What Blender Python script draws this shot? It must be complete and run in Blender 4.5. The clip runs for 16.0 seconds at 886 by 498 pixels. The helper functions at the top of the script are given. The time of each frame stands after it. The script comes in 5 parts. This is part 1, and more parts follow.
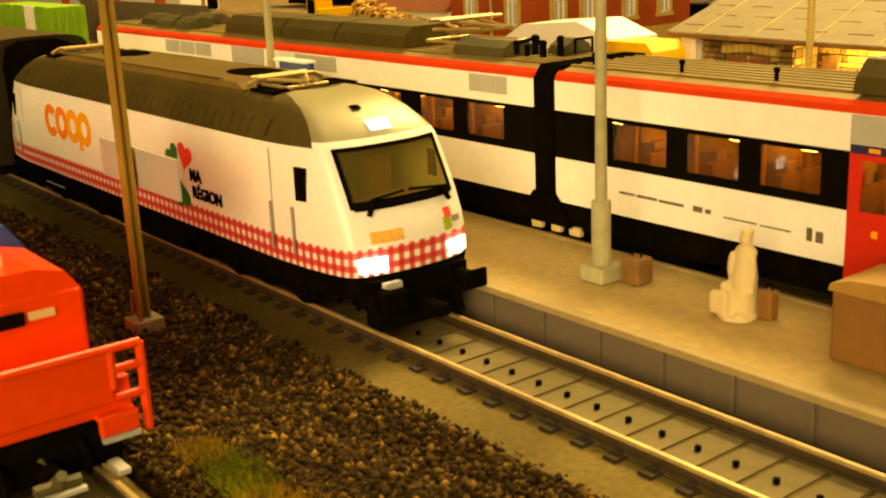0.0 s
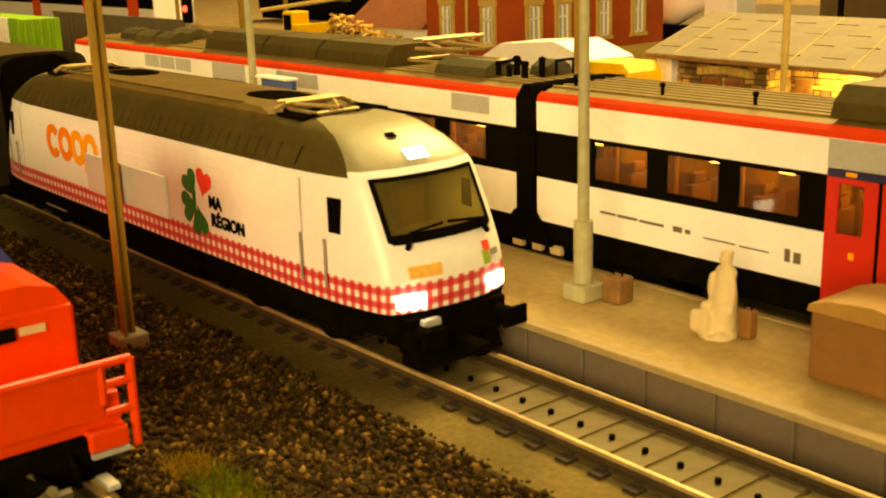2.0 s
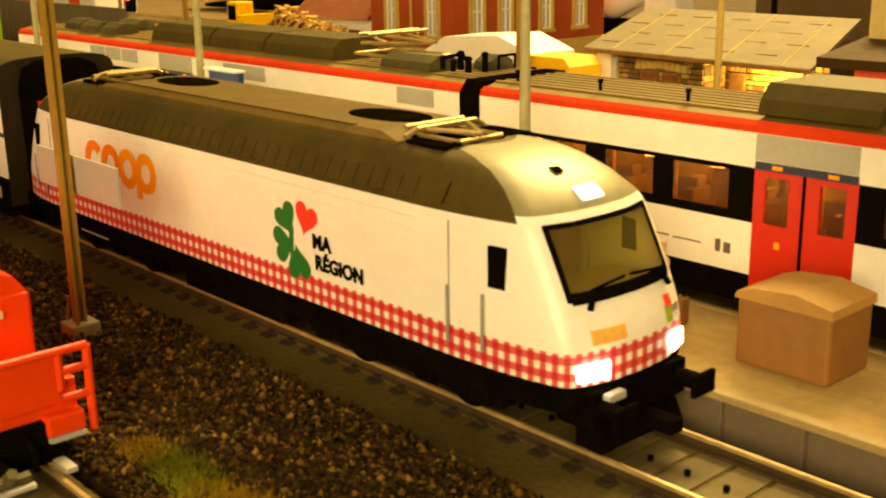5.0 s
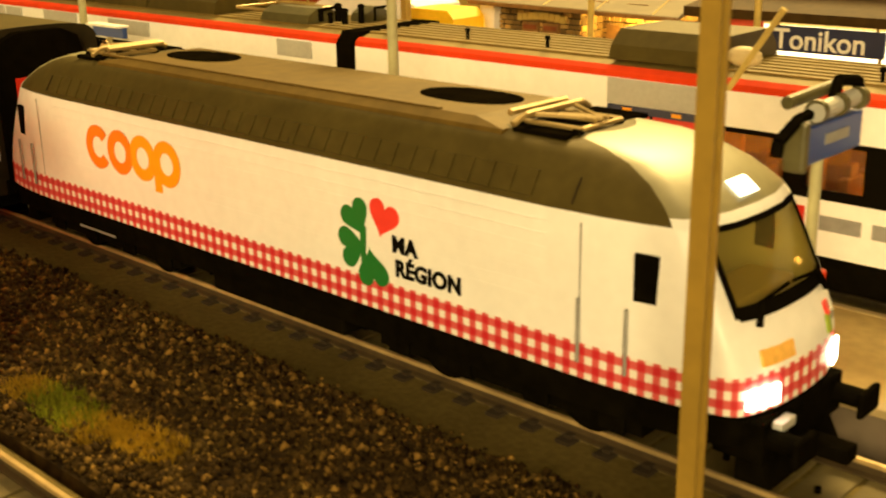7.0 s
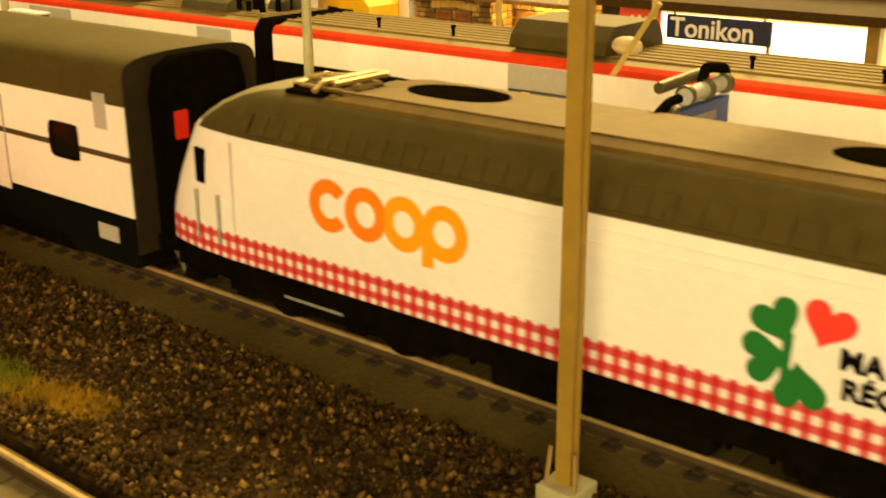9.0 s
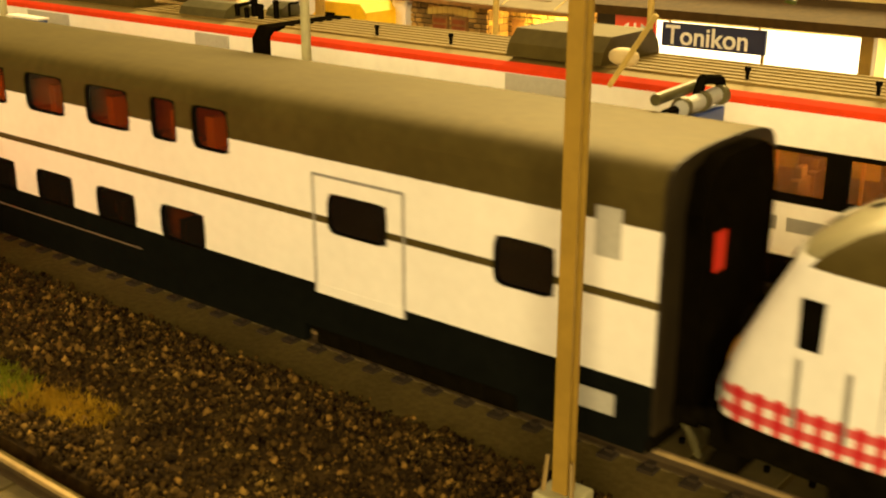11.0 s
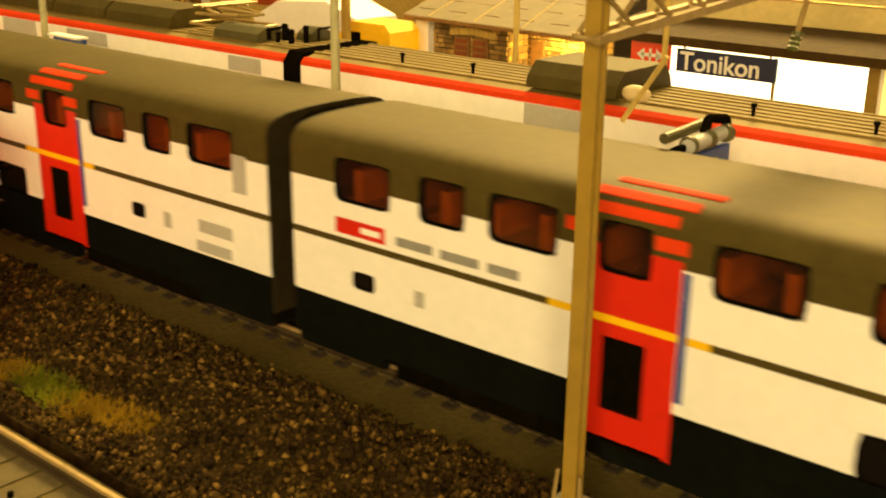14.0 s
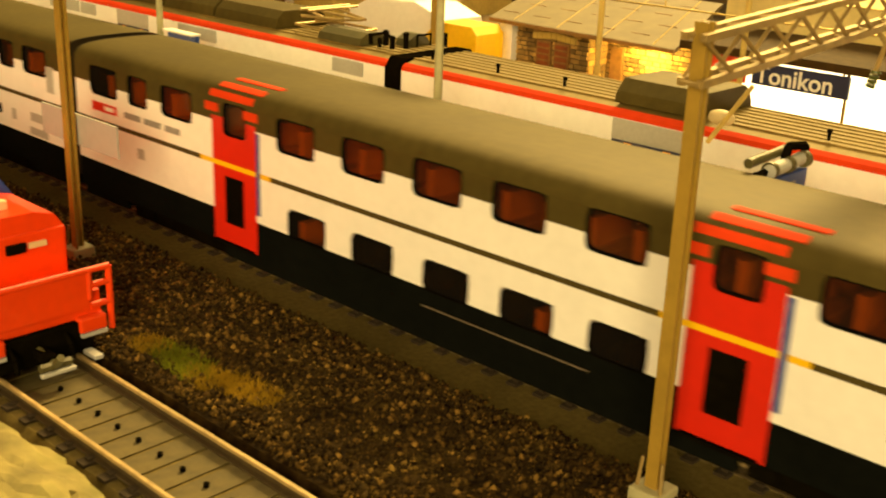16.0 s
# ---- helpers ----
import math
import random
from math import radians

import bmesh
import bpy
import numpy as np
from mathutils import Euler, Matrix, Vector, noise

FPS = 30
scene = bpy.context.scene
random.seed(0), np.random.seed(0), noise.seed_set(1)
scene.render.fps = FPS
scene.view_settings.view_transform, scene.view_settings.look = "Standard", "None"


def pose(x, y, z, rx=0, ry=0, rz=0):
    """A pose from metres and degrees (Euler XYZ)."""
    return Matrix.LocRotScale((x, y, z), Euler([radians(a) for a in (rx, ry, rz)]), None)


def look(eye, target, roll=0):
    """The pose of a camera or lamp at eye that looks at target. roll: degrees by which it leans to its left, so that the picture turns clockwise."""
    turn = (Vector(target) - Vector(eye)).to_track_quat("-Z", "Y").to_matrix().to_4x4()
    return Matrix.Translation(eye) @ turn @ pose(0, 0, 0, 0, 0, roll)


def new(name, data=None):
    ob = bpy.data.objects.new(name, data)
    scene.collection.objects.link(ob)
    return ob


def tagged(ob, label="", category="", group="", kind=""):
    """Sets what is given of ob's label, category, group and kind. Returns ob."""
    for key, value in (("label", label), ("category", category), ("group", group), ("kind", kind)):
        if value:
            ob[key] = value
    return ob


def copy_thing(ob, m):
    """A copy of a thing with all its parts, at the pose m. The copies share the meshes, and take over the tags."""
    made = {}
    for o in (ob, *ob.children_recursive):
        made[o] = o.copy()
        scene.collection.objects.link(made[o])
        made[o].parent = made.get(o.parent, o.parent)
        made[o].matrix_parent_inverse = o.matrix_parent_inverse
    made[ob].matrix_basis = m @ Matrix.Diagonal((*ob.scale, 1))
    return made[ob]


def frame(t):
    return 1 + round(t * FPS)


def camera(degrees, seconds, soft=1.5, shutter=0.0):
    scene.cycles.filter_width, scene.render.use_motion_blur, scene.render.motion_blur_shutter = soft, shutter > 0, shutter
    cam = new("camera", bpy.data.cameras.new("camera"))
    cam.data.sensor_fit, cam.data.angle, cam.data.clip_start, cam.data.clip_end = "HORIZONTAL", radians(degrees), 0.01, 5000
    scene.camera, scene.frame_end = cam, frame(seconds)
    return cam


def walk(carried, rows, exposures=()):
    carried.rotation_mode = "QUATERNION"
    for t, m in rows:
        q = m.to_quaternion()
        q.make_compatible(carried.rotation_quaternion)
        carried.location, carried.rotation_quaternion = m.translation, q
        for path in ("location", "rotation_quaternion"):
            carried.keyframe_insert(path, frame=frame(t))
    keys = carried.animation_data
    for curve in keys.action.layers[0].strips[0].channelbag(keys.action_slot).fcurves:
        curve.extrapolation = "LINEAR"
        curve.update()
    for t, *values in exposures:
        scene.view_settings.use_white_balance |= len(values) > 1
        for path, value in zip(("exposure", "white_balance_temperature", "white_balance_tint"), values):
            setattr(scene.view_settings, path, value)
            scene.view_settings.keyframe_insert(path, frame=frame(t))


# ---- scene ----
cam = camera(42.9, 16.0, soft=2.0, shutter=0.5)
cam.data.dof.use_dof, cam.data.dof.focus_distance, cam.data.dof.aperture_fstop = True, 0.36, 80
METRES, EYE, SIDE, TURN = 0.102, 0.0843, -0.1272, 52.6
ROWS = [
    (0.0, 0.0, 0.0, 0.0, -0.69, -15.86, 2.42),
    (0.5, -0.0153, -0.0076, 0.0031, -0.96, -15.73, 2.17),
    (1.0, -0.0137, -0.0163, 0.0085, -1.43, -15.62, 1.98),
    (1.5, -0.0212, -0.0177, 0.0107, -2.01, -15.48, 1.88),
    (2.0, -0.0295, -0.0221, 0.0138, -2.07, -15.15, 1.6),
    (2.5, -0.0833, -0.0354, 0.0583, -2.39, -14.94, 0.34),
    (3.0, -0.0948, -0.0281, 0.0489, -2.4, -14.79, 0.34),
    (3.5, -0.084, -0.038, 0.0489, -2.69, -14.98, 0.57),
    (4.0, -0.057, -0.0636, 0.0415, -3.43, -15.05, 0.73),
    (6.5, 0.0047, -0.1704, 0.0329, -7.78, -17.42, 1.05),
    (7.0, 0.0393, -0.2328, 0.0349, -9.29, -17.96, 1.06),
    (7.5, 0.05, -0.3103, 0.042, -10.85, -18.46, 0.71),
    (8.0, 0.0554, -0.3704, 0.0501, -12.34, -18.85, 0.72),
    (10.5, 0.0331, -0.4082, 0.0818, -13.33, -18.58, 0.16),
    (11.0, 0.0292, -0.4099, 0.0833, -13.28, -18.69, 0.06),
    (11.5, 0.0307, -0.4145, 0.0886, -13.25, -18.6, 0.08),
    (12.0, 0.03, -0.4151, 0.0893, -13.28, -18.39, 0.07),
    (12.5, 0.0276, -0.4172, 0.0931, -13.32, -18.37, 0.05),
    (13.0, 0.0216, -0.433, 0.1019, -13.35, -18.26, -0.19),
    (13.5, 0.0077, -0.4717, 0.1339, -13.08, -18.31, -0.54),
    (14.0, -0.0067, -0.5205, 0.1591, -12.22, -18.45, -0.63),
    (14.5, -0.0449, -0.5661, 0.1961, -11.12, -18.49, -0.91),
    (15.0, -0.0784, -0.6231, 0.2303, -10.52, -18.58, -1.27),
    (15.5, -0.0923, -0.667, 0.2427, -9.75, -18.95, -1.69),
    (16.0, -0.1433, -0.701, 0.2687, -8.95, -19.45, -2.06),
]
walk(cam, [(t, pose(0, SIDE, EYE, 0, 0, TURN) @ pose(METRES * x, METRES * y, METRES * z, 90 + pitch, roll, yaw)) for t, x, y, z, yaw, pitch, roll in ROWS],
     exposures=[(0, -0.04, 7250, 7), (4, -0.06, 7000, 8), (7, 0.0, 6600, 9), (16, 0.02, 6750, 8)])

# ---- the room's light: warm ceiling lamps and an added low front lamp over a model railway ----
MM = 0.001
world = bpy.data.worlds.new("room")
scene.world = world
world.use_nodes = True
world.node_tree.nodes["Background"].inputs[0].default_value = (1.0, 0.70, 0.30, 1)
world.node_tree.nodes["Background"].inputs[1].default_value = 0.004
WARM = (1.0, 0.735, 0.33)


def area(name, eye, target, size, watts, color=WARM):
    data = bpy.data.lights.new(name, "AREA")
    data.energy, data.size, data.color = watts, size, color
    ob = new(name, data)
    ob.matrix_world = look(eye, target)
    return ob


area("ceiling_lamp", (0.10, 0.30, 1.5), (-0.15, 0.05, 0), 0.5, 5)
area("ceiling_lamp", (-0.7, 0.3, 1.5), (-0.4, 0.3, 0), 0.5, 8)
area("ceiling_lamp", (-0.75, 1.5, 1.6), (-0.2, 0.0, 0), 0.8, 172, (1.0, 0.69, 0.235))
# Unseen lamp, added low in front to brighten the train's near side.
area("ceiling_lamp", (0.84, -1.38, 0.52), (-0.1, 0.0, 0.03), 1.0, 44)


# ---- materials ----
def mat(name, color, rough=0.6, metal=0.0, vary=0.12, scale=400.0, bump=0.0, dirt=None, dirt_scale=60.0, emit=0.0, coat=0.0, spec=0.5, sheen=None):
    m = bpy.data.materials.new(name)
    m.use_nodes = True
    nt = m.node_tree
    b = nt.nodes["Principled BSDF"]
    b.inputs["Roughness"].default_value, b.inputs["Metallic"].default_value = rough, metal
    b.inputs["Coat Weight"].default_value = coat
    b.inputs["Specular IOR Level"].default_value = spec
    if sheen:
        b.inputs["Specular Tint"].default_value = (*sheen, 1)
    tc = nt.nodes.new("ShaderNodeTexCoord")
    n1, n2 = nt.nodes.new("ShaderNodeTexNoise"), nt.nodes.new("ShaderNodeTexNoise")
    n1.inputs["Scale"].default_value, n2.inputs["Scale"].default_value = scale, dirt_scale
    n1.inputs["Detail"].default_value = n2.inputs["Detail"].default_value = 5
    for n in (n1, n2):
        nt.links.new(tc.outputs["Object"], n.inputs["Vector"])
    r1, r2 = nt.nodes.new("ShaderNodeMapRange"), nt.nodes.new("ShaderNodeMapRange")
    for r, n, v in ((r1, n1, vary), (r2, n2, vary)):
        nt.links.new(n.outputs["Fac"], r.inputs["Value"])
        r.inputs["From Min"].default_value, r.inputs["From Max"].default_value = 0.3, 0.7
        r.inputs["To Min"].default_value, r.inputs["To Max"].default_value = 1 - v, 1 + v
    mul = nt.nodes.new("ShaderNodeMath")
    mul.operation = "MULTIPLY"
    nt.links.new(r1.outputs[0], mul.inputs[0])
    nt.links.new(r2.outputs[0], mul.inputs[1])
    mix = nt.nodes.new("ShaderNodeVectorMath")
    mix.operation = "SCALE"
    mix.inputs[0].default_value = color
    nt.links.new(mul.outputs[0], mix.inputs["Scale"])
    out = mix.outputs[0]
    if dirt:
        d = nt.nodes.new("ShaderNodeMapRange")
        nt.links.new(n2.outputs["Fac"], d.inputs["Value"])
        d.inputs["From Min"].default_value, d.inputs["From Max"].default_value = 0.48, 0.72
        d.inputs["To Max"].default_value = 0.8
        mc = nt.nodes.new("ShaderNodeMix")
        mc.data_type = "RGBA"
        nt.links.new(d.outputs[0], mc.inputs["Factor"])
        nt.links.new(out, mc.inputs["A"])
        mc.inputs["B"].default_value = (*dirt, 1)
        out = mc.outputs["Result"]
    nt.links.new(out, b.inputs["Base Color"])
    if emit:
        b.inputs["Emission Color"].default_value = (*color, 1)
        b.inputs["Emission Strength"].default_value = emit
    if bump:
        bp = nt.nodes.new("ShaderNodeBump")
        bp.inputs["Strength"].default_value, bp.inputs["Distance"].default_value = bump, 0.0006
        nt.links.new(n1.outputs["Fac"], bp.inputs["Height"])
        nt.links.new(bp.outputs[0], b.inputs["Normal"])
    return m


def glass(name, color=(0.9, 0.85, 0.75), rough=0.05, clear=0.75, body=(0.02, 0.02, 0.02)):
    m = bpy.data.materials.new(name)
    m.use_nodes = True
    nt = m.node_tree
    b = nt.nodes["Principled BSDF"]
    tr = nt.nodes.new("ShaderNodeBsdfTransparent")
    tr.inputs[0].default_value = (*color, 1)
    b.inputs["Base Color"].default_value = (*body, 1)
    b.inputs["Roughness"].default_value = rough
    mx = nt.nodes.new("ShaderNodeMixShader")
    mx.inputs[0].default_value = clear
    nt.links.new(b.outputs[0], mx.inputs[1])
    nt.links.new(tr.outputs[0], mx.inputs[2])
    nt.links.new(mx.outputs[0], nt.nodes["Material Output"].inputs[0])
    return m


def gingham(name, cell):
    """Red and white checked cloth print: two sets of stripes that cross."""
    m = bpy.data.materials.new(name)
    m.use_nodes = True
    nt = m.node_tree
    b = nt.nodes["Principled BSDF"]
    b.inputs["Roughness"].default_value = 0.45
    tc, sp = nt.nodes.new("ShaderNodeTexCoord"), nt.nodes.new("ShaderNodeSeparateXYZ")
    nt.links.new(tc.outputs["Object"], sp.inputs[0])

    def stripe(sock):
        a = nt.nodes.new("ShaderNodeMath")
        a.operation = "MULTIPLY"
        a.inputs[1].default_value = math.pi / cell
        nt.links.new(sock, a.inputs[0])
        s = nt.nodes.new("ShaderNodeMath")
        s.operation = "SINE"
        nt.links.new(a.outputs[0], s.inputs[0])
        g = nt.nodes.new("ShaderNodeMapRange")
        g.inputs["From Min"].default_value, g.inputs["From Max"].default_value = -0.25, 0.25
        nt.links.new(s.outputs[0], g.inputs["Value"])
        return g.outputs[0]
    plus = nt.nodes.new("ShaderNodeMath")
    plus.operation = "ADD"
    along = nt.nodes.new("ShaderNodeMath")
    along.operation = "ADD"
    nt.links.new(sp.outputs["X"], along.inputs[0])
    nt.links.new(sp.outputs["Y"], along.inputs[1])
    nt.links.new(stripe(along.outputs[0]), plus.inputs[0])
    nt.links.new(stripe(sp.outputs["Z"]), plus.inputs[1])
    ramp = nt.nodes.new("ShaderNodeValToRGB")
    half = nt.nodes.new("ShaderNodeMath")
    half.operation = "MULTIPLY"
    half.inputs[1].default_value = 0.5
    nt.links.new(plus.outputs[0], half.inputs[0])
    nt.links.new(half.outputs[0], ramp.inputs[0])
    e = ramp.color_ramp.elements
    e[0].color, e[1].color = (0.80, 0.76, 0.72, 1), (0.52, 0.02, 0.03, 1)
    mid = ramp.color_ramp.elements.new(0.5)
    mid.color = (0.62, 0.10, 0.10, 1)
    nt.links.new(ramp.outputs[0], b.inputs["Base Color"])
    return m


def vary_by_piece(m, lo, hi):
    """Each loose piece of a joined mesh gets its own brightness."""
    nt = m.node_tree
    b = nt.nodes["Principled BSDF"]
    src = b.inputs["Base Color"].links[0].from_socket
    g, r, p, v = nt.nodes.new("ShaderNodeNewGeometry"), nt.nodes.new("ShaderNodeMapRange"), nt.nodes.new("ShaderNodeMath"), nt.nodes.new("ShaderNodeVectorMath")
    p.operation, v.operation = "POWER", "SCALE"
    p.inputs[1].default_value = 5.0
    nt.links.new(g.outputs["Random Per Island"], p.inputs[0])
    nt.links.new(p.outputs[0], r.inputs["Value"])
    r.inputs["To Min"].default_value, r.inputs["To Max"].default_value = lo, hi
    nt.links.new(src, v.inputs[0])
    nt.links.new(r.outputs[0], v.inputs["Scale"])
    nt.links.new(v.outputs[0], b.inputs["Base Color"])
    return m


def vary_by_object(m, lo, hi):
    """Each stone of a wall gets its own brightness."""
    nt = m.node_tree
    b = nt.nodes["Principled BSDF"]
    src = b.inputs["Base Color"].links[0].from_socket
    g, r, v = nt.nodes.new("ShaderNodeObjectInfo"), nt.nodes.new("ShaderNodeMapRange"), nt.nodes.new("ShaderNodeVectorMath")
    v.operation = "SCALE"
    nt.links.new(g.outputs["Random"], r.inputs["Value"])
    r.inputs["To Min"].default_value, r.inputs["To Max"].default_value = lo, hi
    nt.links.new(src, v.inputs[0])
    nt.links.new(r.outputs[0], v.inputs["Scale"])
    nt.links.new(v.outputs[0], b.inputs["Base Color"])
    return m


M = dict(
    white=mat("white_paint", (0.84, 0.84, 0.83), 0.4, vary=0.03, coat=0.2),
    cream=mat("white_lacquer", (0.82, 0.81, 0.78), 0.4, vary=0.03),
    dark=mat("dark_olive_roof", (0.060, 0.046, 0.0125), 0.62, vary=0.12, spec=0.24, sheen=(1.0, 0.78, 0.36)),
    roof=mat("brown_grey_roof", (0.095, 0.060, 0.013), 0.65, vary=0.14, spec=0.22, sheen=(1.0, 0.78, 0.36)),
    # Cab roof colour is lightened to carry the lamp's reflection.
    cabroof=mat("cab_roof_reflection", (0.235, 0.215, 0.12), 0.42, vary=0.06),
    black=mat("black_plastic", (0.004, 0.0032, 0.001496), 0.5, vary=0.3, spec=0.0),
    skirt=mat("dark_blue_skirt", (0.0045, 0.0052, 0.00408), 0.6, vary=0.15, spec=0.0),
    check=gingham("red_gingham", 0.0013),
    red=mat("red_lacquer", (0.57, 0.017, 0.00612), 0.4, vary=0.05),
    vermilion=mat("orange_red_lacquer", (0.7, 0.045, 0.00408), 0.35, vary=0.06, coat=0.3),
    orange=mat("orange_print", (0.85, 0.22, 0.0068), 0.5, vary=0.04),
    faded=mat("faded_orange_print", (0.84, 0.47, 0.102), 0.5, vary=0.12, scale=900),
    amber=mat("amber_print", (0.88, 0.36, 0.0068), 0.5, vary=0.04),
    green=mat("green_print", (0.01, 0.16, 0.0272), 0.5, vary=0.05),
    lime=mat("lime_print", (0.3, 0.42, 0.0204), 0.5, vary=0.05),
    olive=mat("olive_glaze", (0.055, 0.07, 0.00816), 0.3, vary=0.1),
    pink=mat("red_print", (0.8, 0.05, 0.034), 0.5, vary=0.05),
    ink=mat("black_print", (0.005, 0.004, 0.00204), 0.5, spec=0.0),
    gear=mat("olive_grey_gear", (0.075, 0.066, 0.0238), 0.45, vary=0.2),
    greyprint=mat("grey_print", (0.25, 0.25, 0.24), 0.5),
    yellow=mat("yellow_paint", (0.8, 0.48, 0.0068), 0.45, vary=0.05),
    blue=mat("blue_sign", (0.02, 0.06, 0.28), 0.35, vary=0.05),
    navy=mat("navy_sign", (0.012, 0.018, 0.07), 0.35, vary=0.05),
    letter=mat("white_letter", (0.85, 0.84, 0.80), 0.5, vary=0.02),
    grey=mat("grey_plate", (0.36, 0.36, 0.35), 0.5, vary=0.04),
    lightgrey=mat("light_grey_plate", (0.40, 0.40, 0.37), 0.5, vary=0.06, scale=900),
    mast=mat("khaki_mast", (0.29, 0.185, 0.0272), 0.5, vary=0.10),
    concrete=mat("concrete_grey", (0.36, 0.34, 0.1904), 0.8, vary=0.12, bump=0.2),
    platform=mat("sand_platform", (0.41, 0.295, 0.10), 0.75, vary=0.13, dirt=(0.25, 0.145, 0.033), dirt_scale=32),
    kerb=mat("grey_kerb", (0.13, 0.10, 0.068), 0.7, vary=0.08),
    edge=mat("platform_edge", (0.33, 0.245, 0.105), 0.7, vary=0.08),
    bed=mat("grey_track_bed", (0.122, 0.091, 0.026), 0.9, vary=0.2, scale=700, bump=0.3, spec=0.15),
    rail=mat("rail_steel", (0.40, 0.29, 0.125), 0.5, 0.3, vary=0.2),
    railfoot=mat("rail_rust", (0.055, 0.036, 0.01224), 0.7, 0.2, vary=0.2),
    sleeper=mat("concrete_sleeper", (0.125, 0.096, 0.030), 0.8, vary=0.12, bump=0.2),
    # Darker sleeper tone for the front track.
    oldsleeper=mat("dark_sleeper", (0.082, 0.062, 0.018), 0.85, vary=0.2, bump=0.2),
    ballast=mat("brown_ballast", (0.026, 0.0145, 0.003), 0.95, vary=0.5, scale=420, bump=1.0, dirt=(0.055, 0.034, 0.009), dirt_scale=300, spec=0.1),
    stone=vary_by_piece(mat("ballast_stone", (0.060, 0.034, 0.0070), 0.95, vary=0.4, scale=300, dirt=(0.092, 0.058, 0.012), dirt_scale=110, spec=0.1), 0.45, 3.2),
    ground=mat("ground_cover", (0.13, 0.085, 0.028), 0.95, vary=0.3, scale=150, bump=0.5),
    grass=mat("grass_fibre", (0.15, 0.16, 0.009), 0.9, vary=0.4, scale=90, spec=0.1),
    straw=mat("straw_fibre", (0.32, 0.195, 0.013), 0.9, vary=0.35, scale=90, spec=0.1),
    plaster=mat("lit_plaster", (0.62, 0.5, 0.204), 0.8, vary=0.08),
    rockface=mat("mossy_plaster", (0.24, 0.20, 0.065), 0.9, vary=0.3, scale=160, bump=0.4, dirt=(0.10, 0.11, 0.015), dirt_scale=60),
    ochre=mat("ochre_plaster", (0.11, 0.068, 0.02), 0.85, vary=0.12, scale=80),
    brick=mat("red_brick", (0.36, 0.06, 0.00748), 0.75, vary=0.12, scale=500, bump=0.2),
    sandstone=mat("sandstone_trim", (0.52, 0.38, 0.102), 0.8, vary=0.10),
    fieldstone=vary_by_object(mat("field_stone", (0.24, 0.15, 0.0408), 0.9, vary=0.30, scale=160, bump=0.3), 0.5, 1.7),
    mortar=mat("dark_mortar", (0.025, 0.015, 0.00408), 0.95),
    slate=mat("slate_roof", (0.125, 0.092, 0.034), 0.75, vary=0.12, scale=200),
    redroof=mat("red_tile_roof", (0.20, 0.052, 0.012), 0.8, vary=0.15),
    wood=mat("brown_wood", (0.2, 0.1, 0.0238), 0.7, vary=0.2),
    earth=mat("dark_earth", (0.050, 0.031, 0.009), 0.95, vary=0.3, scale=150, bump=0.5),
    canopy=mat("dark_brown_canopy", (0.05, 0.028, 0.00612), 0.8, vary=0.2, spec=0.15),
    log=mat("cut_logs", (0.50, 0.30, 0.055), 0.8, vary=0.25, scale=600),
    stripe=mat("matt_red_print", (0.62, 0.045, 0.008), 0.75, vary=0.06, spec=0.12),
    casetop=mat("lit_case_tan", (0.36, 0.2, 0.0442), 0.7, vary=0.08),
    case=mat("brown_case", (0.22, 0.1, 0.01904), 0.65, vary=0.08),
    ivory=mat("ivory_plastic", (0.60, 0.48, 0.26), 0.6, vary=0.06),
    skin=mat("tan_plastic", (0.65, 0.3, 0.068), 0.6),
    yellowpane=mat("amber_light_pane", (0.6, 0.34, 0.034), 0.25, vary=0.3, scale=60),
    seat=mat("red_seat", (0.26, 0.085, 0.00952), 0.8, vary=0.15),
    inside=mat("amber_interior", (0.27, 0.125, 0.01224), 0.7, vary=0.1),
    khaki=mat("ribbed_roof", (0.20, 0.14, 0.036), 0.7, vary=0.08, spec=0.25),
    endcap=mat("dark_brown_end", (0.020, 0.014, 0.005), 0.6, vary=0.2, spec=0.2),
    bellows=mat("black_bellows", (0.004, 0.003, 0.00136), 0.8, vary=0.3, spec=0.0),
    bronze=mat("pantograph_metal", (0.33, 0.235, 0.085), 0.5, 0.35, vary=0.15),
    wire=mat("copper_wire", (0.45, 0.33, 0.102), 0.4, 0.7),
    lamp=mat("headlight", (1.0, 0.92, 0.66), 0.4, emit=22.0),
    cablamp=mat("roof_light", (1.0, 0.95, 0.7), 0.4, emit=4.0),
    glow=mat("carriage_lamp", (1.0, 0.52, 0.12), 0.5, emit=60.0),
    shop=mat("lit_window", (1.0, 0.86, 0.52), 0.5, emit=3.2),
    porch=mat("porch_lamp", (1.0, 0.66, 0.22), 0.5, emit=25.0),
    signal=mat("red_signal_lamp", (1.0, 0.05, 0.02), 0.4, emit=6.0),
    wagon=mat("lime_tarpaulin", (0.2, 0.4, 0.0136), 0.6, vary=0.1),
    wallroom=mat("room_wall", (0.11, 0.078, 0.0306), 0.9, vary=0.05, scale=3),
    pane=glass("clear_pane"),
    tint=glass("tinted_pane", (1.0, 0.82, 0.52), 0.08, 0.82),
    screen=glass("windscreen", (0.95, 0.90, 0.6), 0.04, 0.78, (0.22, 0.18, 0.06)),
)


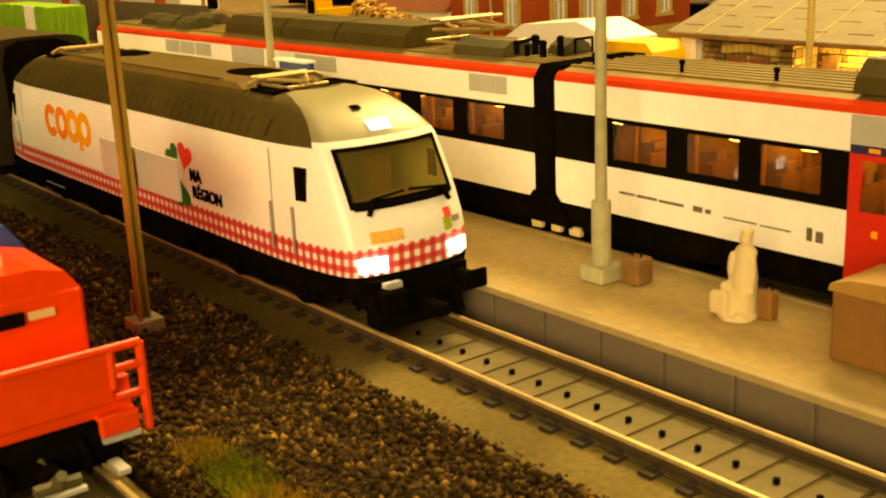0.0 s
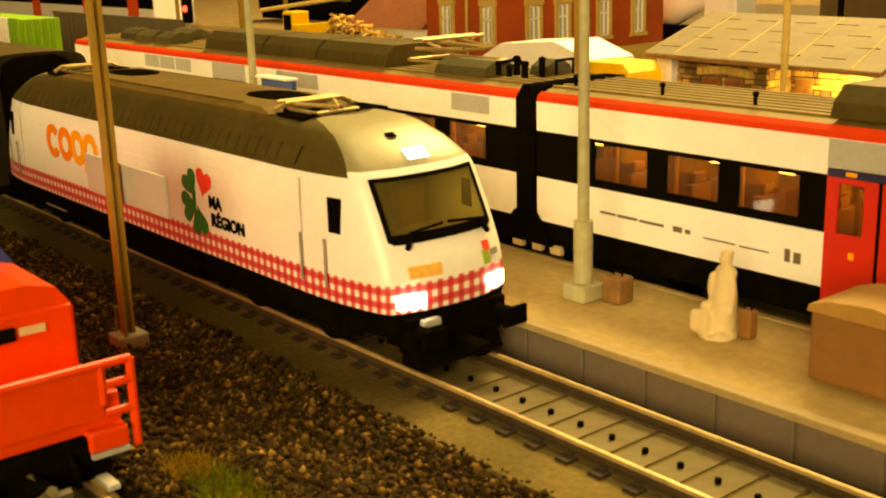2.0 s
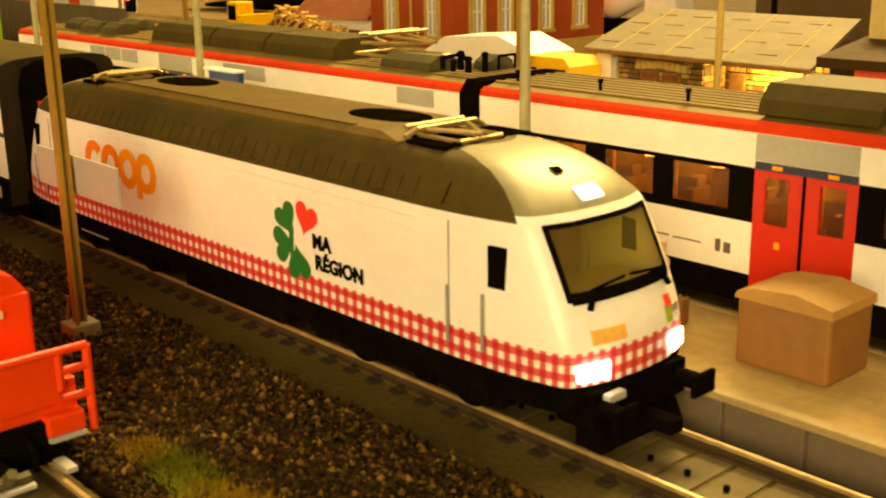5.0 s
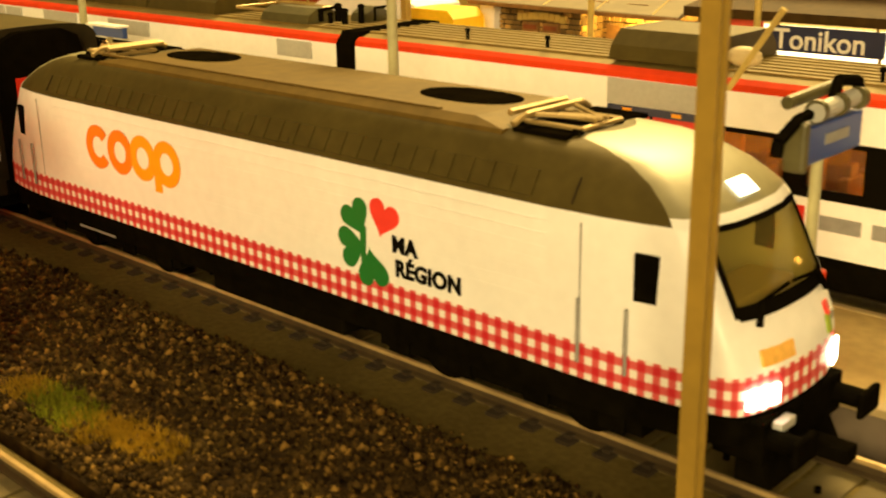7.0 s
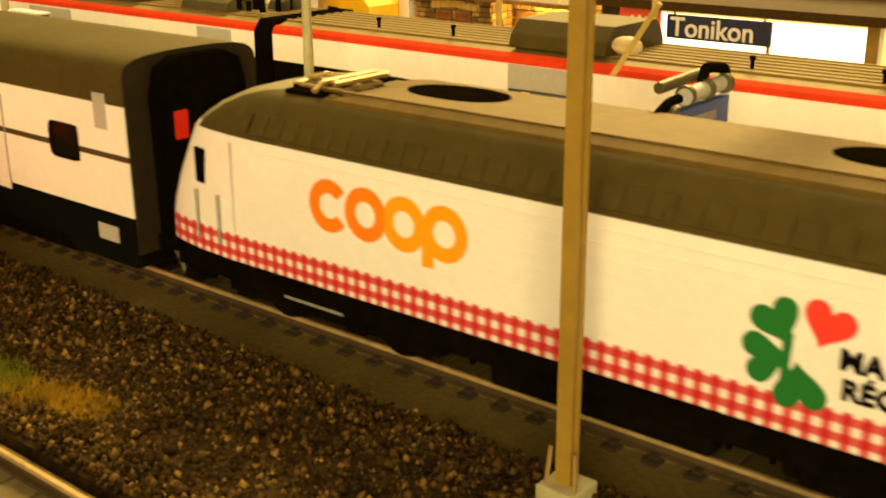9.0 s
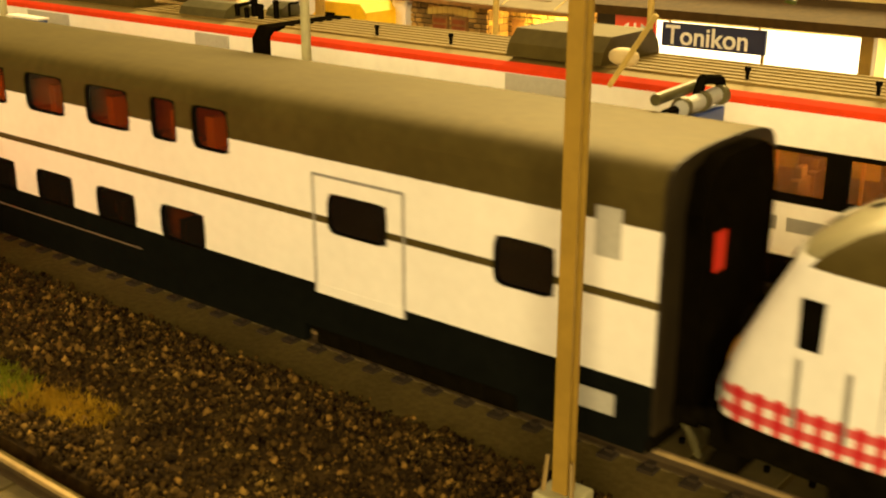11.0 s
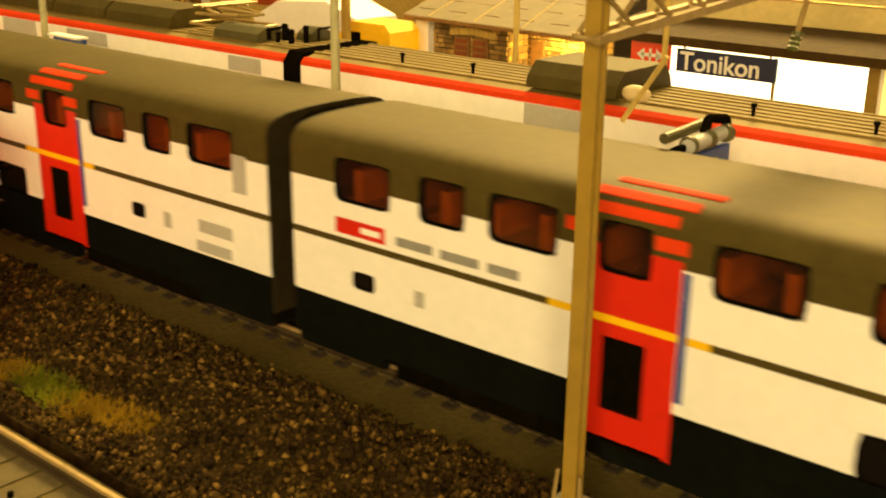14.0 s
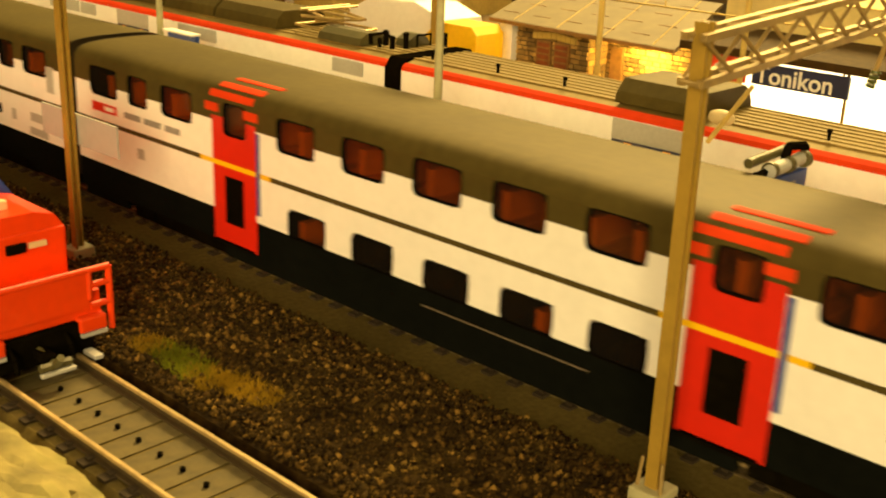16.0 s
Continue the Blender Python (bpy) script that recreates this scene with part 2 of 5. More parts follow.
# ---- mesh helpers (millimetres in, metres out) ----
def obj(name, bm, mats, parent=None, label="", smooth=False):
    me = bpy.data.meshes.new(name)
    bmesh.ops.recalc_face_normals(bm, faces=bm.faces)
    bm.to_mesh(me)
    bm.free()
    for m in (mats if isinstance(mats, (list, tuple)) else [mats]):
        me.materials.append(M[m])
    if smooth:
        for p in me.polygons:
            p.use_smooth = True
        me.set_sharp_from_angle(angle=radians(32))
    ob = new(name, me)
    if parent:
        ob.parent = parent
    if label:
        ob["label"] = label
    return ob


def part(name, bm, mats, parent, label="", smooth=False):
    return obj(name, bm, mats, parent, label, smooth)


def thing(name, label, category, group="", kind="", at=(0, 0, 0)):
    ob = new(name)
    ob.empty_display_size = 0.01
    ob.location = [v * MM for v in at]
    return tagged(ob, label, category, group, kind)


def box(bm, x0, x1, y0, y1, z0, z1, bevel=0.0, mi=0):
    vs = [bm.verts.new((x * MM, y * MM, z * MM)) for x in (x0, x1) for y in (y0, y1) for z in (z0, z1)]
    fs = [bm.faces.new([vs[i] for i in f]) for f in ((0, 1, 3, 2), (4, 6, 7, 5), (0, 4, 5, 1), (2, 3, 7, 6), (0, 2, 6, 4), (1, 5, 7, 3))]
    for f in fs:
        f.material_index = mi
    if bevel:
        es = list({e for f in fs for e in f.edges})
        bmesh.ops.bevel(bm, geom=es, offset=bevel * MM, segments=2, affect="EDGES", profile=0.5)
    return bm


def boxes(*specs, bevel=0.0):
    bm = bmesh.new()
    for s in specs:
        box(bm, *s, bevel=bevel)
    return bm


def prism(profile, a0, a1, axis="x", bm=None, mi=0):
    """A closed outline of (u, v) pairs drawn out along an axis: x: u=y v=z; y: u=x v=z; z: u=x v=y."""
    bm = bm or bmesh.new()
    put = {"x": lambda u, v, a: (a, u, v), "y": lambda u, v, a: (u, a, v), "z": lambda u, v, a: (u, v, a)}[axis]
    r0 = [bm.verts.new([c * MM for c in put(u, v, a0)]) for u, v in profile]
    r1 = [bm.verts.new([c * MM for c in put(u, v, a1)]) for u, v in profile]
    n = len(profile)
    for f in [bm.faces.new(r0[::-1]), bm.faces.new(r1)] + [bm.faces.new((r0[i], r0[(i + 1) % n], r1[(i + 1) % n], r1[i])) for i in range(n)]:
        f.material_index = mi
    return bm


def rod(bm, p, q, r, sides=8, r2=None):
    p, q = Vector(p) * MM, Vector(q) * MM
    d = q - p
    m = Matrix.Translation((p + q) / 2) @ d.to_track_quat("Z", "Y").to_matrix().to_4x4()
    bmesh.ops.create_cone(bm, cap_ends=True, segments=sides, radius1=r * MM, radius2=(r if r2 is None else r2) * MM, depth=d.length, matrix=m)
    return bm


def rods(pairs, r, sides=6):
    bm = bmesh.new()
    for p, q in pairs:
        rod(bm, p, q, r, sides)
    return bm


def ball(bm, c, r, sc=(1, 1, 1), seg=12):
    m = Matrix.Translation(Vector(c) * MM) @ Matrix.Diagonal((sc[0], sc[1], sc[2], 1))
    bmesh.ops.create_uvsphere(bm, u_segments=seg, v_segments=seg // 2 + 2, radius=r * MM, matrix=m)
    return bm


def flat(outline, y, depth, x0=0, z0=0, s=1.0):
    """A thin plate in the plane of x and z."""
    return prism([(x0 + u * s, z0 + v * s) for u, v in outline], y - depth, y, "y")


def words(text, size, m, parent, name="lettering", spacing=1.0, bold=0.0):
    cu = bpy.data.curves.new(name, "FONT")
    cu.body, cu.size, cu.extrude, cu.space_character, cu.offset = text, size * MM, 0.1 * MM, spacing, bold * MM
    tmp = bpy.data.objects.new(name, cu)
    scene.collection.objects.link(tmp)
    bpy.context.view_layer.update()
    me = bpy.data.meshes.new_from_object(tmp.evaluated_get(bpy.context.evaluated_depsgraph_get()))
    bpy.data.objects.remove(tmp)
    me.materials.clear()
    me.materials.append(M[m])
    ob = new(name, me)
    ob.parent = parent
    return ob


def wall(xs, zs, y, holes, pick, thick=1.0, bm=None):
    """A wall in the plane of x and z, cut up at all the edges; holes (x0, x1, z0, z1) go through. pick(x, z): material slot."""
    bm = bm or bmesh.new()
    X = sorted({*xs, *(v for h in holes for v in h[:2])})
    Z = sorted({*zs, *(v for h in holes for v in h[2:])})
    hole = lambda x, z: any(h[0] < x < h[1] and h[2] < z < h[3] for h in holes)
    V = {}

    def v(i, k, d):
        if (i, k, d) not in V:
            V[i, k, d] = bm.verts.new((X[i] * MM, (y + d) * MM, Z[k] * MM))
        return V[i, k, d]
    solid = {(i, k): not hole((X[i] + X[i + 1]) / 2, (Z[k] + Z[k + 1]) / 2) for i in range(len(X) - 1) for k in range(len(Z) - 1)}
    for (i, k), s in solid.items():
        if not s:
            continue
        mi = pick((X[i] + X[i + 1]) / 2, (Z[k] + Z[k + 1]) / 2)
        quads = [[(i, k, 0), (i + 1, k, 0), (i + 1, k + 1, 0), (i, k + 1, 0)], [(i, k, thick), (i, k + 1, thick), (i + 1, k + 1, thick), (i + 1, k, thick)]]
        for di, dk, e in ((-1, 0, ((0, 0), (0, 1))), (1, 0, ((1, 1), (1, 0))), (0, -1, ((1, 0), (0, 0))), (0, 1, ((0, 1), (1, 1)))):
            if not solid.get((i + di, k + dk), False):
                (a, b), (c, d) = e
                quads.append([(i + a, k + b, 0), (i + c, k + d, 0), (i + c, k + d, thick), (i + a, k + b, thick)])
        for q in quads:
            bm.faces.new([v(*c) for c in q]).material_index = mi
    return bm


# ---- setting: room, ground, tracks, platform ----
def setting(name, bm, mats, label, category, parent=None):
    return tagged(obj(name, bm, mats, parent), label, category, kind="structure")


setting("ground", boxes((-2600, 1400, -900, 2200, -40, 3)), "ground", "brown scenery ground of a model railway board", "ground")
setting("floor", boxes((-3200, 2200, -1800, 2600, -820, -800)), "wallroom", "plain floor of the exhibition room", "floor")
setting("ceiling", boxes((-3200, 2200, -1800, 2600, 1800, 1830)), "wallroom", "plain ceiling of the exhibition room", "ceiling")
setting("wall_north", boxes((-3200, 2200, 2600, 2630, -800, 1800)), "wallroom", "plain warm wall of the room", "wall")
setting("wall_south", boxes((-3200, 2200, -1830, -1800, -800, 1800)), "wallroom", "plain warm wall of the room", "wall")
setting("wall_west", boxes((-3230, -3200, -1800, 2600, -800, 1800)), "wallroom", "plain warm wall of the room", "wall")
setting("wall_east", boxes((2200, 2230, -1800, 2600, -800, 1800)), "wallroom", "plain warm wall of the room", "wall")


def bed(name, yc, x0, x1, lo, hi, top=4.4):
    return setting(name, prism([(yc + lo - 2, 3), (yc + hi + 2, 3), (yc + hi, top), (yc + lo, top)], x0, x1), "bed", "grey moulded track bed with sloping shoulders", "track bed")


bed_main = bed("track_bed_main", 0, -900, 420, -22, 12)
bed_far = bed("track_bed_far", 70.5, -900, 420, -14, 15)
bed_front = bed("track_bed_front", -83, -700, 300, -12, 12)
bed_back = bed("track_bed_back", 118, -900, 420, -14, 14)


def rail_pair(yc, x0, x1, parent):
    for side in (-1, 1):
        y = yc + side * 8.75
        prof = [(-1.1, 4.9), (1.1, 4.9), (1.1, 5.2), (0.25, 5.5), (0.25, 6.5), (0.5, 6.7), (0.5, 7.2), (0.35, 7.35), (-0.35, 7.35), (-0.5, 7.2), (-0.5, 6.7), (-0.25, 6.5), (-0.25, 5.5), (-1.1, 5.2)]
        r = obj("rail", prism([(y + u, v) for u, v in prof], x0, x1), ["rail", "railfoot"], parent, "worn steel rail with rusty web")
        for f in r.data.polygons:
            if f.center.z * 1000 < 6.9 and abs(f.normal.z) < 0.95:
                f.material_index = 1


rail_pair(0, -900, 420, bed_main)
rail_pair(70.5, -900, 420, bed_far)
rail_pair(-83, -700, 300, bed_front)
rail_pair(118, -900, 420, bed_back)

# gravel between the tracks
gravel = setting("ballast_field", prism([(-70, 3), (-24, 3), (-26, 5.4), (-40, 6.2), (-60, 6.2), (-69, 5.2)], -900, 420), "ballast", "dark brown loose ballast between two tracks", "ballast")
setting("ballast_border", prism([(-200, 3), (-98, 3), (-99, 5.6), (-190, 6)], -700, 300), "ballast", "brown ballast beside the front track", "ballast")


def stones(name, n, x0, x1, y0, y1, z, lo, hi, seed, material, label):
    rng = np.random.default_rng(seed)
    base = np.array([(1, 0, 0), (-1, 0, 0), (0, 1, 0), (0, -1, 0), (0, 0, 1), (0, 0, -1)], float)
    tri = np.array([(0, 2, 4), (2, 1, 4), (1, 3, 4), (3, 0, 4), (2, 0, 5), (1, 2, 5), (3, 1, 5), (0, 3, 5)])
    c = np.stack([rng.uniform(x0, x1, n), rng.uniform(y0, y1, n), z + rng.normal(0, 0.42, n)], 1)
    size = lo + (hi - lo) * rng.uniform(0, 1, n) ** 2.2
    v = base[None] + rng.normal(0, 0.22, (n, 6, 3))
    a = rng.uniform(0, 6.283, n)
    co, si = np.cos(a)[:, None], np.sin(a)[:, None]
    vx, vy = v[..., 0] * co - v[..., 1] * si, v[..., 0] * si + v[..., 1] * co
    v = np.stack([vx, vy, v[..., 2] * 0.9], -1) * size[:, None, None]
    v = (v + c[:, None]).reshape(-1, 3) * MM
    f = (tri[None] + 6 * np.arange(n)[:, None, None]).reshape(-1, 3)
    me = bpy.data.meshes.new(name)
    me.from_pydata(v.tolist(), [], f.tolist())
    me.materials.append(M[material])
    me.polygons.foreach_set("use_smooth", [True] * len(me.polygons))
    return tagged(new(name, me), label, "ballast", kind="stuff")


stones("ballast_stones", 32000, -330, 20, -68, -25, 6.1, 0.3, 1.0, 3, "stone", "loose dark brown ballast stones")
stones("ballast_grit", 12000, -330, 20, -69, -23.5, 6.0, 0.25, 0.7, 9, "stone", "fine dark brown ballast grit")
stones("ballast_stones", 9000, -700, -330, -68, -25, 6.1, 0.4, 1.3, 4, "stone", "loose dark brown ballast stones")
stones("ballast_crumbs", 1500, -330, 20, -27.5, -21, 4.6, 0.25, 0.95, 5, "stone", "ballast crumbs spilled on the bed")

# grass tuft in the gravel
def tufts(name, spots, label, m, seed):
    rng = np.random.default_rng(seed)
    vs, fs = [], []
    for x, y, r, n in spots:
        for _ in range(n):
            a, d = rng.uniform(0, 6.283), r * rng.uniform(0, 1) ** 0.5
            bx, by = x + d * math.cos(a) * 1.5, y + d * math.sin(a)
            h, w, t = rng.uniform(0.8, 2.6), 0.16, rng.uniform(0, 6.283)
            lx, ly = rng.normal(0, 1.0), rng.normal(0, 1.0)
            k = len(vs)
            vs += [(bx - w * math.cos(t), by - w * math.sin(t), 5.6), (bx + w * math.cos(t), by + w * math.sin(t), 5.6), (bx + lx, by + ly, 5.8 + h)]
            fs.append((k, k + 1, k + 2))
    me = bpy.data.meshes.new(name)
    me.from_pydata([[c * MM for c in v] for v in vs], [], fs)
    me.materials.append(M[m])
    return tagged(new(name, me), label, "grass", kind="stuff")


tufts("grass_tuft", [(-146, -58.5, 4, 900), (-140, -59, 4.5, 1300), (-134, -61, 3, 500)], "green static grass tufts on the ballast", "grass", 11)
tufts("straw_tuft", [(-153, -59.5, 3.5, 700), (-131, -60, 4, 1100), (-125, -57.5, 4, 1000), (-118, -57, 4, 900)], "yellow brown static grass on the ballast", "straw", 12)

# platform: slab, edge stones, panelled face
plat = setting("platform", boxes((-900, 420, 17.2, 51, 3, 12.6)), "platform", "sandy coloured station platform slab", "platform")
for y0, y1, nm in ((14.6, 17.4, "edge_near"), (50.8, 52.6, "edge_far")):
    obj("edge_slab", boxes((-900, 420, y0, y1, 11.4, 12.9), bevel=0.25), "edge", plat, "pale edge slab")
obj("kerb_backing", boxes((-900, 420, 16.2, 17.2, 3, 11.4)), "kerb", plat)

# ---- locomotive ----
NOSE = [(8, -2.4), (15, -0.6), (20, 0.3), (24, 0.2), (28, -0.8), (33, -2.9), (43.6, -8.2), (45.2, -9.4), (46.6, -11.0), (48.6, -13.8), (50.7, -18.4), (51.9, -23.0), (52.8, -31.0)]
FLANK = [(8, 15.5), (15, 16.8), (20, 17.5), (38, 17.5), (44.5, 17.1), (48.6, 14.8), (51.7, 12.6), (52.8, 9.8)]
TAPER = [(0.0, 4.1), (0.7, 3.2), (2.4, 2.35), (6.5, 1.45), (13, 0.55), (22, 0.0)]
LENGTH = 200.4


def along(table, v):
    for (a, p), (b, q) in zip(table, table[1:]):
        if v <= b:
            return p + (q - p) * max(0.0, v - a) / (b - a)
    return table[-1][1]


def half_width(z):
    return along(FLANK, z)


def nose_x(y, z):
    """How far the front reaches at a height and a distance from the middle; the front is narrower than the body."""
    k = min(1.0, abs(y) / (half_width(z) - TAPER[0][1]))
    return along(NOSE, z) + 2.4 * (1 - k ** 2.6)


def flank_y(x, z):
    """Half the width at a distance x from the front: the sides draw in towards it."""
    return half_width(z) - along(TAPER, max(0.0, along(NOSE, z) - x))


def loco_shell(bm):
    levels = [15, 19.8, 25.2, 28, 30.5, 33, 36, 39.5, 43.6, 44.1, 45.2, 46.6, 48.6, 49.7, 50.7, 51.4, 51.9, 52.4, 52.8]
    ys = [-1, -0.97, -0.93, -0.885, -0.5, 0, 0.5, 0.885, 0.93, 0.97, 1]
    rings = []
    for z in levels:
        n, hw = along(NOSE, z), half_width(z)
        side = [(n - d, hw - t) for d, t in TAPER[1:]]
        ends = [(x, -y) for x, y in side[::-1]] + [(nose_x(f * (hw - TAPER[0][1]), z), f * (hw - TAPER[0][1])) for f in ys] + side
        rings.append([bm.verts.new((x * MM, y * MM, z * MM)) for x, y in ends + [(-LENGTH - x, -y) for x, y in ends]])
    n, h = len(rings[0]), len(rings[0]) // 2
    for k in range(len(levels) - 1):
        zm = (levels[k] + levels[k + 1]) / 2
        for i in range(n):
            j = (i + 1) % n
            if 33 < zm < 43.6 and 8 <= i % h <= 11:
                continue
            f = bm.faces.new((rings[k][i], rings[k][j], rings[k + 1][j], rings[k + 1][i]))
            f.material_index = 0 if 25.2 < zm < 44.1 or 44.1 < zm < 45.2 and 3 <= i % h <= 16 else 1 if 19.8 < zm < 25.2 else 2 if zm < 19.8 else 4 if 3 <= i % h <= 16 else 3
    bm.faces.new(rings[0][::-1]).material_index = 2
    bm.faces.new(rings[-1]).material_index = 3


def patch(y0, y1, z0, z1, out, front=True, ny=8, nz=4, shrink=0.0):
    """A piece of skin that follows the front, lifted off it."""
    bm = bmesh.new()
    grid = []
    for k in range(nz + 1):
        z = z0 + (z1 - z0) * k / nz
        row = []
        for i in range(ny + 1):
            y = (y0 + (y1 - y0) * i / ny) * (1 - shrink * k / nz)
            x = nose_x(y, z) + out
            row.append(bm.verts.new(((x if front else -LENGTH - x) * MM, y * MM, (z + out * 0.3) * MM)))
        grid.append(row)
    for k in range(nz):
        for i in range(ny):
            bm.faces.new((grid[k][i], grid[k][i + 1], grid[k + 1][i + 1], grid[k + 1][i]))
    ret = bmesh.ops.extrude_face_region(bm, geom=bm.faces[:])
    for v in ret["geom"]:
        if isinstance(v, bmesh.types.BMVert):
            v.co.x += (-0.35 if front else 0.35) * MM
    return bm


def disc(cx, cz, r, y, depth=0.12, inner=0.0, a0=0, a1=360, n=28):
    """A flat ring or disc printed on the side."""
    bm = bmesh.new()
    full = a1 - a0 >= 360
    steps = n if full else n + 1
    out, inn, out2, inn2 = [], [], [], []
    for i in range(steps):
        a = radians(a0 + (a1 - a0) * i / n)
        for lst, rr, yy in ((out, r, y), (inn, inner, y), (out2, r, y - depth), (inn2, inner, y - depth)):
            lst.append(bm.verts.new(((cx + rr * math.cos(a)) * MM, yy * MM, (cz + rr * math.sin(a)) * MM)))
    for i in range(n):
        j = (i + 1) % steps
        bm.faces.new((out2[i], out2[j], inn2[j], inn2[i]))
        bm.faces.new((out[i], out[j], out2[j], out2[i]))
        if inner > 0:
            bm.faces.new((inn[i], inn2[i], inn2[j], inn[j]))
    return bm


def heart(cx, cz, s, y, turn=0.0):
    pts = []
    for i in range(32):
        t = i / 32 * 2 * math.pi
        u, v = 16 * math.sin(t) ** 3 / 16, (13 * math.cos(t) - 5 * math.cos(2 * t) - 2 * math.cos(3 * t) - math.cos(4 * t)) / 16
        a = radians(turn)
        pts.append((cx + s * (u * math.cos(a) - v * math.sin(a)), cz + s * (u * math.sin(a) + v * math.cos(a))))
    return prism(pts, y - 0.12, y, "y")


def wheelset(parent, xs, r=6.2, name="wheel"):
    for x in xs:
        for y in (-8.6, 8.6):
            bm = bmesh.new()
            rod(bm, (x, y - 1.4, 7.35 + r), (x, y + 1.4, 7.35 + r), r, 24)
            rod(bm, (x, y - 2.0, 7.35 + r), (x, y + 2.0, 7.35 + r), r * 0.55, 16)
            part(name, bm, "black", parent)


def pantograph(parent, x, z, flip=1, folded=True, name="pantograph"):
    base = [((x - 6, -5, z), (x + 6, -5, z)), ((x - 6, 5, z), (x + 6, 5, z)), ((x - 6, -5, z), (x - 6, 5, z)), ((x + 6, -5, z), (x + 6, 5, z))]
    arm = [((x - 6 * flip, 0, z + 0.2), (x + 6 * flip, -1.5, z + 0.8)), ((x - 6 * flip, 0, z + 0.2), (x + 6 * flip, 1.5, z + 0.8)),
           ((x + 6 * flip, 0, z + 0.8), (x - 3 * flip, -5, z + 1.2)), ((x + 6 * flip, 0, z + 0.8), (x - 3 * flip, 5, z + 1.2))]
    head = [((x - 3 * flip, -7, z + 1.4), (x - 3 * flip, 7, z + 1.4)), ((x - 6 * flip, -7, z + 1.4), (x - 6 * flip, 7, z + 1.4)),
            ((x - 3 * flip, -7, z + 1.4), (x - 3.4 * flip, -9.4, z + 0.3)), ((x - 3 * flip, 7, z + 1.4), (x - 3.4 * flip, 9.4, z + 0.3))]
    near = lambda pairs: [tuple((px, py - 2.4, pz) for px, py, pz in pair) for pair in pairs]
    part(name + "_base", rods(near(base), 0.42), "bronze", parent)
    part(name + "_arm", rods(near(arm), 0.42), "bronze", parent)
    part(name + "_head", rods(near(head), 0.55), "bronze", parent, "brass coloured contact strips")
    for dx in (-5.4, 5.4):
        for y in (-7.4, 2.6):
            bm = bmesh.new()
            rod(bm, (x + dx, y, z - 1.0), (x + dx, y, z), 0.9, 10)
            part("insulator", bm, "black", parent)


loco = thing("locomotive", "white model electric locomotive with red gingham stripe and dark roof", "locomotive")
bm = bmesh.new()
loco_shell(bm)
part("body", bm, ["white", "check", "black", "dark", "cabroof"], loco, "white body with red and white checked lower band", True)
# roof box with its side louvres
hood = prism([(-12.4, 51.2), (-11.6, 52.6), (-9.8, 53.6), (9.8, 53.6), (11.6, 52.6), (12.4, 51.2)], -158, -43)
for v in hood.verts:
    if v.co.z > 0.0532:
        v.co.x += 0.007 if v.co.x < -0.1 else -0.007
part("roof_hood", hood, "roof", loco, "brown grey raised roof hood")
for k in range(34):
    x = -172 + k * 4.1
    bm = prism([(-17.08, 45.2), (-16.75, 45.0), (-14.75, 48.5), (-15.15, 48.6)], x, x + 3.5)
    part("roof_louvre", bm, "dark", loco)
part("roof_rib", boxes((-160, -58, -9.6, -8.8, 53.4, 53.9)), "roof", loco)
# Solid black plates on the roof imitate the shade inside open wells.
for x, dx in ((-62, 1), (-139, -1)):
    oval = [(x + 10.5 * math.copysign(abs(math.cos(a)) ** 0.8, math.cos(a)), 2.4 + 5.6 * math.sin(a)) for a in [k * math.pi / 18 for k in range(36)]]
    part("roof_recess", prism(oval, 53.2, 53.72, "z"), "bellows", loco, "black plate standing in for the dark pantograph well")
    part("pantograph_well", boxes((*sorted((x + 20 * dx, x + 30 * dx)), -10.6, 10.6, 52.2, 52.95)), "bellows", loco, "black plate standing in for the dark well under the pantograph")
pantograph(loco, -37.5, 53.4, 1)
pantograph(loco, -163.5, 53.4, -1)
for x in (-26, -88, -112, -173):
    part("roof_joint", prism([(-17.1, 45.3), (-14.95, 48.6), (-14.8, 48.6), (-16.95, 45.3)], x, x + 0.25), "endcap", loco)
